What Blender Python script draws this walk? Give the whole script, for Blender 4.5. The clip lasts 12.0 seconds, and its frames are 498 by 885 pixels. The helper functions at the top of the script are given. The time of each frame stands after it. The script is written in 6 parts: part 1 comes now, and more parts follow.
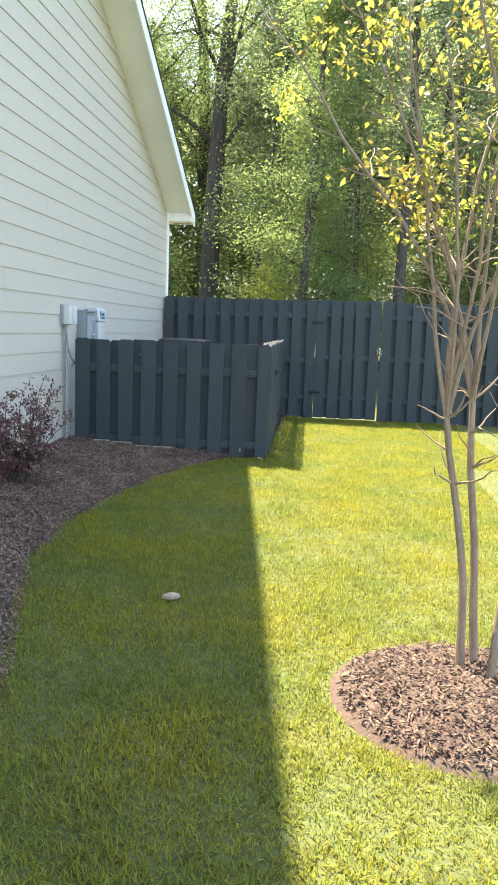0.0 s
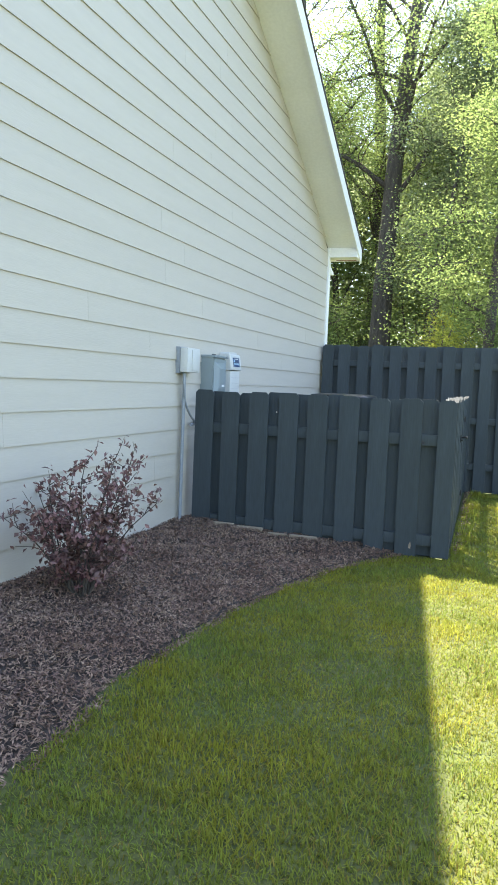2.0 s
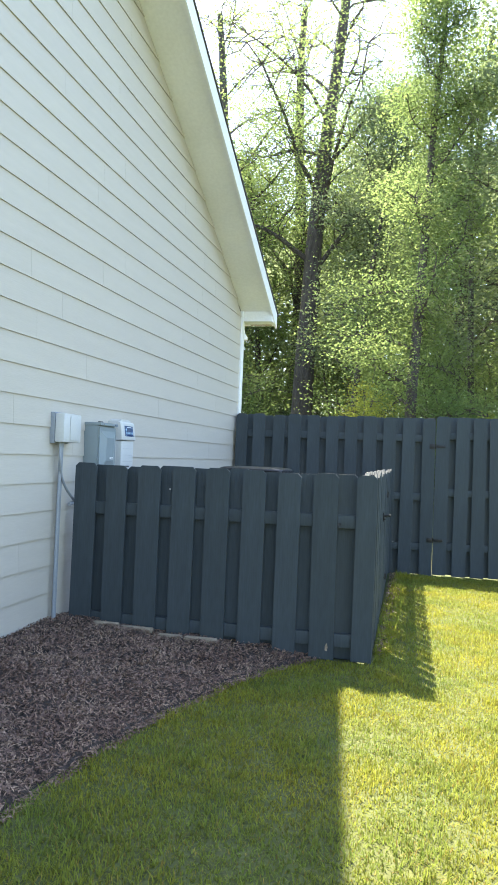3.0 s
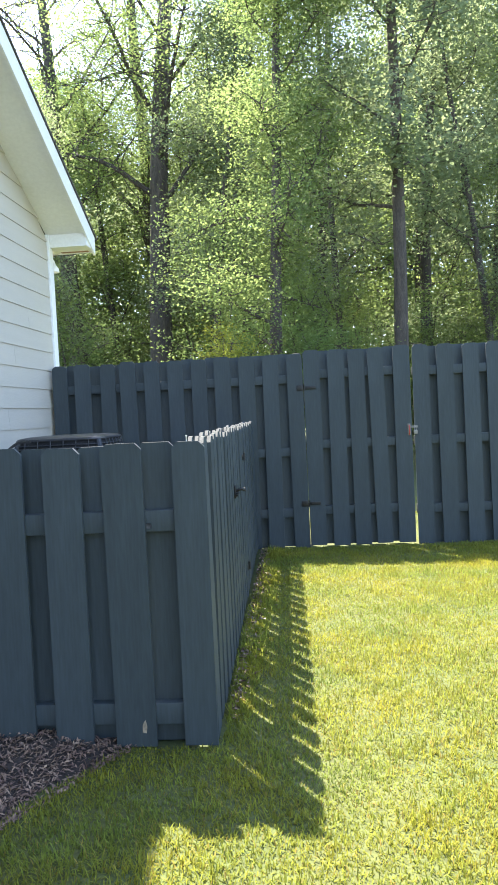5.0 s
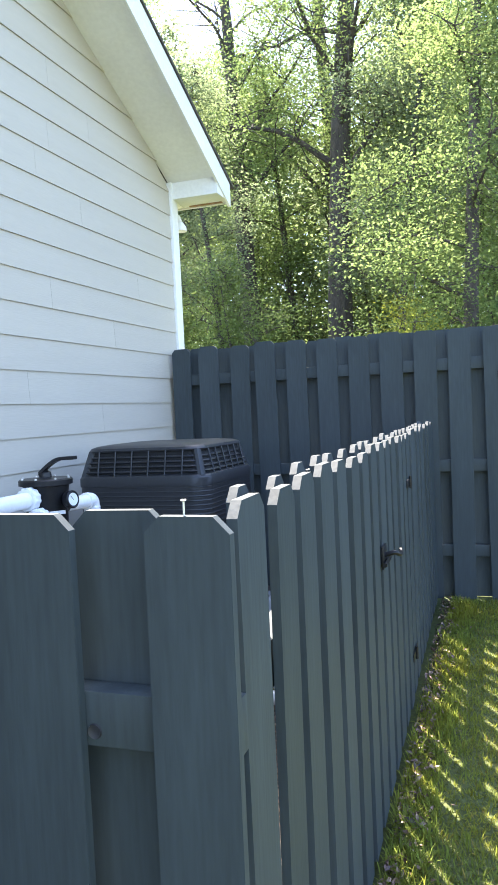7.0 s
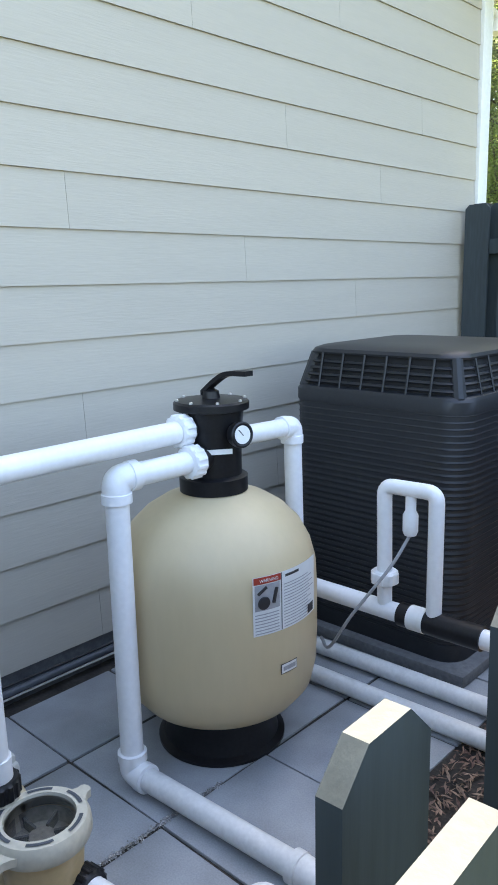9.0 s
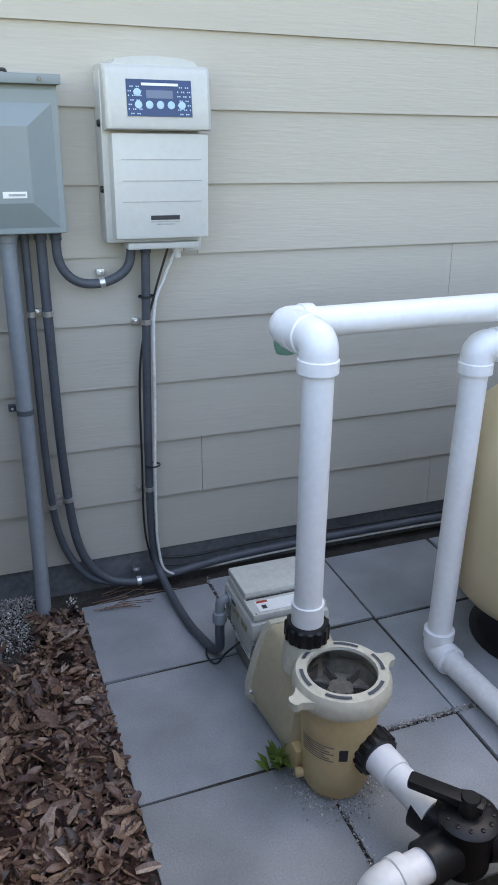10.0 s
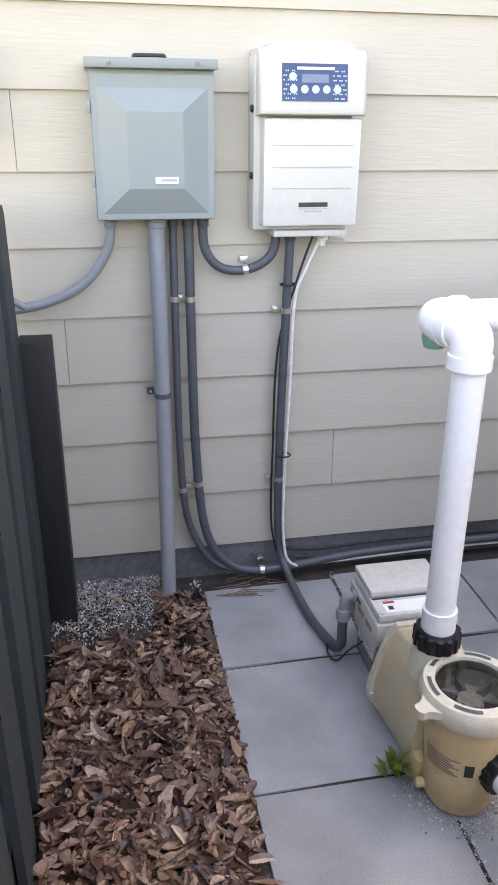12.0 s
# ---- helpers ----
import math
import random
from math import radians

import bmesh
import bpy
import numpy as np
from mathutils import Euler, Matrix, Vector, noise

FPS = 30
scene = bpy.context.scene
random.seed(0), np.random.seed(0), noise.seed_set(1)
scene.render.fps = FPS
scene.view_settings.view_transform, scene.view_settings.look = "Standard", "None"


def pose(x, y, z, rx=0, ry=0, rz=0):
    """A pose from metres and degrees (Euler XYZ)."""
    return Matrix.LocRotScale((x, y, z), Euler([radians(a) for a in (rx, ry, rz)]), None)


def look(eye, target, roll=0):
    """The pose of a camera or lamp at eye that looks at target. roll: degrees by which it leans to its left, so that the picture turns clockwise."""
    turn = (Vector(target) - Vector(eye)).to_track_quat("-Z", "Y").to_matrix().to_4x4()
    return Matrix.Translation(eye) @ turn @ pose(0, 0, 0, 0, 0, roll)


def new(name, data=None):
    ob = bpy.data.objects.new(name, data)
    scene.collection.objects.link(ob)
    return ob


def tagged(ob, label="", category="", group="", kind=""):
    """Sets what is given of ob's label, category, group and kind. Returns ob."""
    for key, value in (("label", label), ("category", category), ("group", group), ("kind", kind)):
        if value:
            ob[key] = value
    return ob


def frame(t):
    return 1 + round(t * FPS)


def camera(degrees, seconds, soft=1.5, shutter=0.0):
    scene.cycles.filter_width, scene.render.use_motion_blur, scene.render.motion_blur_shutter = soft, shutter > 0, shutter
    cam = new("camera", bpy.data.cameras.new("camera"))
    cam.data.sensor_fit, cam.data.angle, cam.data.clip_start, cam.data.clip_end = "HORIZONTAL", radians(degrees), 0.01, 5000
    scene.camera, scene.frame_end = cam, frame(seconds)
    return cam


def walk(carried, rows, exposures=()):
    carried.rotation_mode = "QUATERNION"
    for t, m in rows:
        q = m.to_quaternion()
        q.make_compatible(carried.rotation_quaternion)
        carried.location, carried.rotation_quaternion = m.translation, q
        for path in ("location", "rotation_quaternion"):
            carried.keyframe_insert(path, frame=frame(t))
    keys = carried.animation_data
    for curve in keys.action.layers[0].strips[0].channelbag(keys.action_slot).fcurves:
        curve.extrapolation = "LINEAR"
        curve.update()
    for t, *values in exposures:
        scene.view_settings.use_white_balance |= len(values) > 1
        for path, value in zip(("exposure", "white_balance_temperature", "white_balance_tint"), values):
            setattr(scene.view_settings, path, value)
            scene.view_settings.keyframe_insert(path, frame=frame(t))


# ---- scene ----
cam = camera(36.3, 12.0, soft=1.7)
PATH = [
    (0, (3.06, -8.573, 1.452), (2.851, -6.606, 1.158), 2.1),
    (0.5, (3.016, -7.959, 1.441), (2.772, -5.998, 1.128), 1.3),
    (1, (2.922, -7.397, 1.414), (2.584, -5.446, 1.134), 2.8),
    (1.5, (2.846, -6.845, 1.383), (2.319, -4.933, 1.125), 3.0),
    (2, (2.779, -6.288, 1.36), (2.129, -4.403, 1.205), 2.3),
    (2.5, (2.751, -5.792, 1.369), (2.163, -3.881, 1.361), 2.5),
    (3, (2.739, -5.291, 1.376), (2.261, -3.35, 1.416), 2.3),
    (3.5, (2.671, -4.788, 1.349), (2.389, -2.808, 1.309), 0.6),
    (3.7, (2.662, -4.561, 1.364), (2.467, -2.572, 1.302), -0.3),
    (5.3, (2.877, -2.789, 1.409), (2.682, -0.8, 1.32), -3.6),
    (5.5, (2.908, -2.569, 1.422), (2.663, -0.587, 1.32), -3.3),
    (6, (2.885, -2.05, 1.41), (2.591, -0.076, 1.292), -1.8),
    (6.5, (2.826, -1.545, 1.42), (2.425, 0.412, 1.327), -1.9),
    (7, (2.753, -1.025, 1.437), (2.097, 0.862, 1.354), -2.7),
    (7.5, (2.662, -0.637, 1.47), (1.902, 1.21, 1.362), -2.3),
    (7.7, (2.645, -0.446, 1.475), (1.774, 1.348, 1.350), -2.6),
    (9.3, (2.401, 0.339, 1.543), (0.926, 1.579, 1.007), -0.8),
    (9.5, (2.359, 0.353, 1.531), (0.786, 1.424, 0.916), -0.4),
    (9.8, (2.299, 0.343, 1.529), (0.628, 1.159, 0.792), 0.5),
    (10, (2.282, 0.342, 1.504), (0.559, 1.001, 0.731), 1.0),
    (10.5, (2.244, 0.318, 1.488), (0.473, 0.732, 0.656), 1.0),
    (11, (2.236, 0.314, 1.485), (0.455, 0.622, 0.63), 0.6),
    (11.5, (2.232, 0.308, 1.482), (0.443, 0.592, 0.633), 0.5),
    (12, (2.242, 0.31, 1.489), (0.442, 0.667, 0.693), 0.6),
]
EXPOSURES = [(0.0, 2.55, 7250, 12), (1.5, 2.54, 7000, 10), (2.5, 2.56, 6850, 10), (3.5, 2.46, 6700, 11), (5.5, 2.62, 6550, 13), (7.7, 2.77, 6450, 15),
             (9.3, 2.60, 7500, 11), (10.0, 2.58, 8100, 14), (10.6, 3.12, 9000, 20), (12.0, 3.29, 9700, 23)]
walk(cam, [(t, look(eye, target, roll)) for t, eye, target, roll in PATH], EXPOSURES)

# ---- light ----
SUN_FROM = Vector((-0.345, 0.537, 1.0)).normalized()
world = bpy.data.worlds.new("sky")
scene.world = world
world.use_nodes = True
sky = world.node_tree.nodes.new("ShaderNodeTexSky")
sky.sky_type, sky.sun_disc = "NISHITA", False
sky.sun_elevation = math.asin(SUN_FROM.z)
sky.sun_rotation = math.atan2(SUN_FROM.x, SUN_FROM.y)
background = world.node_tree.nodes["Background"]
world.node_tree.links.new(sky.outputs[0], background.inputs[0])
background.inputs[1].default_value = 0.15
sun = new("sun", bpy.data.lights.new("sun", "SUN"))
sun.data.energy, sun.data.angle, sun.data.color = 5.0, radians(0.55), (1.0, 0.93, 0.79)
sun.rotation_mode = "QUATERNION"
sun.rotation_quaternion = SUN_FROM.to_track_quat("Z", "Y")


# ---- materials ----
def material(name, colour, rough=0.6, metal=0.0, spread=0.12, scale=6.0, fine=60.0, bump=0.15, thickness=0.002,
             vary=0.0, through_light=0.0, stretch=(1, 1, 1), spec=0.5, second=None, second_amount=0.5):
    """A painted, stone, wood or leaf surface: large stains, fine grain, bump, change from piece to piece."""
    m = bpy.data.materials.new(name)
    m.use_nodes = True
    n, link = m.node_tree.nodes, m.node_tree.links.new
    shader = n["Principled BSDF"]
    shader.inputs["Roughness"].default_value = rough
    shader.inputs["Metallic"].default_value = metal
    shader.inputs["Specular IOR Level"].default_value = spec
    place = n.new("ShaderNodeTexCoord")
    fit = n.new("ShaderNodeMapping")
    fit.inputs["Scale"].default_value = stretch
    link(place.outputs["Object"], fit.inputs["Vector"])
    big, small = n.new("ShaderNodeTexNoise"), n.new("ShaderNodeTexNoise")
    big.inputs["Scale"].default_value, big.inputs["Detail"].default_value = scale, 5
    small.inputs["Scale"].default_value, small.inputs["Detail"].default_value = fine, 4
    for tex in (big, small):
        link(fit.outputs[0], tex.inputs["Vector"])
    base = n.new("ShaderNodeMix")
    base.data_type = "RGBA"
    other = second or tuple(c * (1 - spread * 1.6) for c in colour)
    base.inputs["A"].default_value = (*colour, 1)
    base.inputs["B"].default_value = (*other, 1)
    ramp = n.new("ShaderNodeMapRange")
    ramp.inputs["From Min"].default_value, ramp.inputs["From Max"].default_value = 0.35, 0.7
    ramp.inputs["To Max"].default_value = second_amount if second else 1.0
    link(big.outputs["Fac"], ramp.inputs["Value"])
    link(ramp.outputs[0], base.inputs["Factor"])
    shade = n.new("ShaderNodeHueSaturation")
    link(base.outputs["Result"], shade.inputs["Color"])
    value = n.new("ShaderNodeMapRange")
    value.inputs["From Min"].default_value, value.inputs["From Max"].default_value = 0.3, 0.7
    value.inputs["To Min"].default_value, value.inputs["To Max"].default_value = 1 - spread, 1 + spread
    link(small.outputs["Fac"], value.inputs["Value"])
    last = value.outputs[0]
    if vary:
        info, island = n.new("ShaderNodeObjectInfo"), n.new("ShaderNodeNewGeometry")
        add = n.new("ShaderNodeMath")
        link(info.outputs["Random"], add.inputs[0])
        link(island.outputs["Random Per Island"], add.inputs[1])
        frac = n.new("ShaderNodeMath")
        frac.operation = "FRACT"
        link(add.outputs[0], frac.inputs[0])
        span = n.new("ShaderNodeMapRange")
        span.inputs["To Min"].default_value, span.inputs["To Max"].default_value = 1 - vary, 1 + vary
        link(frac.outputs[0], span.inputs["Value"])
        times = n.new("ShaderNodeMath")
        times.operation = "MULTIPLY"
        link(span.outputs[0], times.inputs[0])
        link(last, times.inputs[1])
        last = times.outputs[0]
        hue = n.new("ShaderNodeMapRange")
        hue.inputs["To Min"].default_value, hue.inputs["To Max"].default_value = 0.5 - vary * 0.028, 0.5 + vary * 0.028
        link(frac.outputs[0], hue.inputs["Value"])
        link(hue.outputs[0], shade.inputs["Hue"])
    link(last, shade.inputs["Value"])
    link(shade.outputs[0], shader.inputs["Base Color"])
    if bump:
        relief = n.new("ShaderNodeBump")
        relief.inputs["Strength"].default_value, relief.inputs["Distance"].default_value = bump, thickness
        link(small.outputs["Fac"], relief.inputs["Height"])
        link(relief.outputs[0], shader.inputs["Normal"])
    if through_light:
        thin, mix = n.new("ShaderNodeBsdfTranslucent"), n.new("ShaderNodeMixShader")
        link(shade.outputs[0], thin.inputs["Color"])
        mix.inputs[0].default_value = through_light
        link(shader.outputs[0], mix.inputs[1])
        link(thin.outputs[0], mix.inputs[2])
        link(mix.outputs[0], n["Material Output"].inputs["Surface"])
    return m


SIDING = material("painted_siding", (0.475, 0.438, 0.372), 0.55, spread=0.025, scale=1.2, fine=9, bump=0.30, thickness=0.003, vary=0.014, stretch=(1, 1.2, 16))
TRIM = material("white_trim_paint", (0.78, 0.78, 0.76), 0.45, spread=0.04, scale=2, fine=40, bump=0.1)
SOFFIT = material("cream_soffit_paint", (0.80, 0.80, 0.78), 0.55, spread=0.04, scale=1.5, fine=30, bump=0.1)
SHINGLE = material("roof_shingle", (0.07, 0.065, 0.06), 0.9, spread=0.3, scale=8, fine=120, bump=0.5)
BARE_WOOD = material("bare_eave_wood", (0.34, 0.20, 0.12), 0.7, spread=0.2, scale=5, fine=50)
FOUNDATION = material("foundation_concrete", (0.16, 0.165, 0.17), 0.85, spread=0.2, scale=3, fine=50, bump=0.4)
FENCE = material("charcoal_fence_paint", (0.043, 0.056, 0.063), 0.6, spread=0.12, scale=2.5, fine=14, bump=0.35, thickness=0.002, vary=0.10, stretch=(6, 6, 0.6), spec=0.3)
# Fence paint again for the posts, with their shade put into the colour.
SHADED_POST = material("shaded_fence_paint", (0.016, 0.018, 0.021), 0.6, spread=0.2, scale=4, fine=30, bump=0.3, stretch=(6, 6, 0.6))
SOIL = material("lawn_soil", (0.058, 0.076, 0.018), 0.95, spread=0.3, scale=1.4, fine=45, bump=0.5, thickness=0.01, second=(0.092, 0.092, 0.024), second_amount=0.6)
GRASS = material("grass_blade", (0.182, 0.226, 0.045), 0.55, spread=0.12, scale=1.7, fine=9, bump=0, vary=0.30, through_light=0.5, second=(0.36, 0.310, 0.028), second_amount=0.6, spec=0.06)
THATCH = material("straw_blade", (0.29, 0.225, 0.055), 0.7, spread=0.15, scale=1.5, fine=9, bump=0, vary=0.3, through_light=0.3, spec=0.05)
MULCH_SOIL = material("dark_mulch_soil", (0.055, 0.040, 0.032), 0.95, spread=0.35, scale=6, fine=70, bump=0.8, thickness=0.01)
MULCH = material("mulch_chip", (0.172, 0.102, 0.075), 0.9, spread=0.3, scale=2.5, fine=120, bump=0.4, vary=0.5, second=(0.28, 0.19, 0.14), second_amount=0.7)
STRAW = material("light_mulch_chip", (0.080, 0.047, 0.033), 0.9, spread=0.3, scale=5, fine=120, bump=0.4, vary=0.8, second=(0.17, 0.115, 0.085))
DEAD_LEAF = material("dead_leaf", (0.098, 0.048, 0.035), 0.40, spread=0.35, scale=14, fine=70, bump=0.4, vary=0.9, second=(0.28, 0.17, 0.13), second_amount=0.7)
PALE_LEAF = material("bleached_leaf", (0.44, 0.335, 0.28), 0.55, spread=0.25, scale=9, fine=60, bump=0.4, vary=0.4, second=(0.20, 0.12, 0.08), second_amount=0.6)
GRIT = material("pale_grit", (0.54, 0.52, 0.50), 0.9, spread=0.35, scale=30, fine=200, bump=0.5, vary=0.4)
PAVER = material("concrete_paver", (0.34, 0.355, 0.37), 0.8, spread=0.10, scale=4, fine=190, bump=0.4, vary=0.10, second=(0.215, 0.225, 0.232), second_amount=0.85)
JOINT = material("paver_joint_dirt", (0.05, 0.042, 0.035), 0.95, spread=0.35, scale=9, fine=90, bump=0.6)
PVC = material("white_pvc", (0.86, 0.86, 0.86), 0.32, spread=0.03, scale=5, fine=60, bump=0.05)
PVC_OLD = material("scuffed_pvc", (0.74, 0.74, 0.73), 0.4, spread=0.06, scale=14, fine=80, bump=0.1)
TANK = material("tan_fibreglass", (0.60, 0.485, 0.30), 0.42, spread=0.018, scale=1.2, fine=40, bump=0.05, stretch=(1, 1, 0.2))
BLACK = material("black_plastic", (0.011, 0.011, 0.013), 0.40, spread=0.25, scale=8, fine=90, bump=0.1, spec=0.35)
PUMP_TAN = material("tan_pump_plastic", (0.68, 0.50, 0.27), 0.45, spread=0.05, scale=5, fine=60, bump=0.06, second=(0.52, 0.38, 0.20), second_amount=0.6)
PUMP_MID = material("sun_faded_pump_plastic", (0.60, 0.51, 0.35), 0.48, spread=0.06, scale=5, fine=60, bump=0.08, second=(0.48, 0.39, 0.25), second_amount=0.6)
PUMP_PALE = material("pale_pump_plastic", (0.60, 0.56, 0.45), 0.5, spread=0.08, scale=6, fine=60, bump=0.1)
DRIVE = material("pale_grey_drive", (0.55, 0.545, 0.50), 0.5, spread=0.08, scale=6, fine=60, bump=0.08)
CONE_BROWN = material("dark_cone_scale", (0.055, 0.035, 0.026), 0.7, spread=0.3, scale=30, fine=120, bump=0.3, vary=0.4)
BASKET = material("grey_basket_plastic", (0.30, 0.285, 0.26), 0.5, spread=0.25, scale=14, fine=60, bump=0.1)
MOTOR = material("stained_motor_metal", (0.26, 0.25, 0.23), 0.5, 0.3, spread=0.3, scale=9, fine=60, bump=0.2)
PANEL = material("grey_enamel", (0.225, 0.268, 0.275), 0.38, 0.0, spread=0.012, scale=3, fine=50, bump=0.02)
CABINET = material("white_abs", (0.54, 0.545, 0.52), 0.4, spread=0.03, scale=4, fine=60, bump=0.06)
SCREEN = material("blue_keypad", (0.008, 0.042, 0.14), 0.3, spread=0.1, scale=9, fine=50, bump=0)
BUTTON = material("pale_blue_button", (0.42, 0.60, 0.74), 0.4, spread=0.05, scale=9, fine=50, bump=0)
LCD = material("grey_lcd", (0.13, 0.17, 0.25), 0.25, spread=0.05, bump=0)
CONDUIT = material("grey_pvc_conduit", (0.25, 0.275, 0.30), 0.45, spread=0.06, scale=8, fine=60, bump=0.05)
FLEX = material("dark_flex_conduit", (0.075, 0.085, 0.10), 0.5, spread=0.12, scale=12, fine=90, bump=0.1)
CABLE = material("black_cable", (0.02, 0.02, 0.022), 0.5, spread=0.15, bump=0)
PALE_CABLE = material("pale_cable", (0.72, 0.71, 0.68), 0.5, spread=0.1, scale=20, bump=0)
STEEL = material("zinc_steel", (0.78, 0.78, 0.78), 0.38, 1.0, spread=0.1, scale=30, fine=90, bump=0.05)
LABEL = material("white_sticker", (0.80, 0.80, 0.78), 0.45, spread=0.03, bump=0)
INK = material("dark_print", (0.03, 0.03, 0.035), 0.5, spread=0.1, bump=0)
GREY_INK = material("grey_print", (0.38, 0.38, 0.39), 0.5, spread=0.1, bump=0)
RED_INK = material("red_print", (0.42, 0.05, 0.03), 0.5, spread=0.05, bump=0)
GREEN_PLUG = material("green_plastic", (0.20, 0.42, 0.32), 0.5, spread=0.15, scale=20, bump=0.1)
CONDENSER = material("black_condenser_paint", (0.018, 0.020, 0.024), 0.45, spread=0.15, scale=4, fine=60, bump=0.08)
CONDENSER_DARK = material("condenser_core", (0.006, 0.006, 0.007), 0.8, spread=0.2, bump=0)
STONE = material("tan_stone", (0.34, 0.27, 0.19), 0.85, spread=0.2, scale=14, fine=80, bump=0.5)
BARK = material("grey_brown_bark", (0.085, 0.070, 0.058), 0.9, spread=0.3, scale=3, fine=18, bump=0.9, thickness=0.02, stretch=(5, 5, 1))
MYRTLE_BARK = material("smooth_pale_bark", (0.22, 0.155, 0.105), 0.7, spread=0.2, scale=7, fine=35, bump=0.3, stretch=(4, 4, 1), second=(0.36, 0.28, 0.21))
LEAF = material("spring_leaf", (0.178, 0.252, 0.088), 0.6, spread=0.1, scale=0.5, fine=4, bump=0, vary=0.2, through_light=0.72, second=(0.24, 0.278, 0.088), second_amount=0.6, spec=0.05)
LEAF_BRIGHT = material("sunny_leaf", (0.32, 0.33, 0.055), 0.6, spread=0.1, scale=0.5, fine=4, bump=0, vary=0.16, through_light=0.62, second=(0.24, 0.28, 0.06), second_amount=0.8, spec=0.15)
LEAF_DARK = material("wood_leaf", (0.225, 0.272, 0.150), 0.6, spread=0.1, scale=0.35, fine=4, bump=0, vary=0.18, through_light=0.70, second=(0.17, 0.22, 0.10), second_amount=0.9, spec=0.05)
LEAF_YELLOW = material("new_myrtle_leaf", (0.23, 0.28, 0.05), 0.5, spread=0.15, scale=2, fine=9, bump=0, vary=0.4, through_light=0.6, second=(0.36, 0.20, 0.05), second_amount=0.6)
TREE_SOIL = material("bare_red_soil", (0.066, 0.045, 0.034), 0.95, spread=0.25, scale=4, fine=50, bump=0.7, thickness=0.008, second=(0.08, 0.045, 0.033), second_amount=0.7)
LEAF_PURPLE = material("purple_shrub_leaf", (0.21, 0.10, 0.10), 0.5, spread=0.2, scale=5, fine=30, bump=0, vary=0.5, through_light=0.25, second=(0.09, 0.085, 0.05), second_amount=0.5)
WEED = material("weed_leaf", (0.19, 0.29, 0.06), 0.5, spread=0.2, bump=0, vary=0.3, through_light=0.4)
GLASS = bpy.data.materials.new("clear_lid")
GLASS.use_nodes = True
clear, shine, lid_mix, edge_on = (GLASS.node_tree.nodes.new("ShaderNode" + k) for k in ("BsdfTransparent", "BsdfGlossy", "MixShader", "Fresnel"))
clear.inputs["Color"].default_value = (0.72, 0.71, 0.69, 1)
shine.inputs["Roughness"].default_value = 0.08
for a, b in ((edge_on.outputs[0], lid_mix.inputs[0]), (clear.outputs[0], lid_mix.inputs[1]), (shine.outputs[0], lid_mix.inputs[2]), (lid_mix.outputs[0], GLASS.node_tree.nodes["Material Output"].inputs["Surface"])):
    GLASS.node_tree.links.new(a, b)


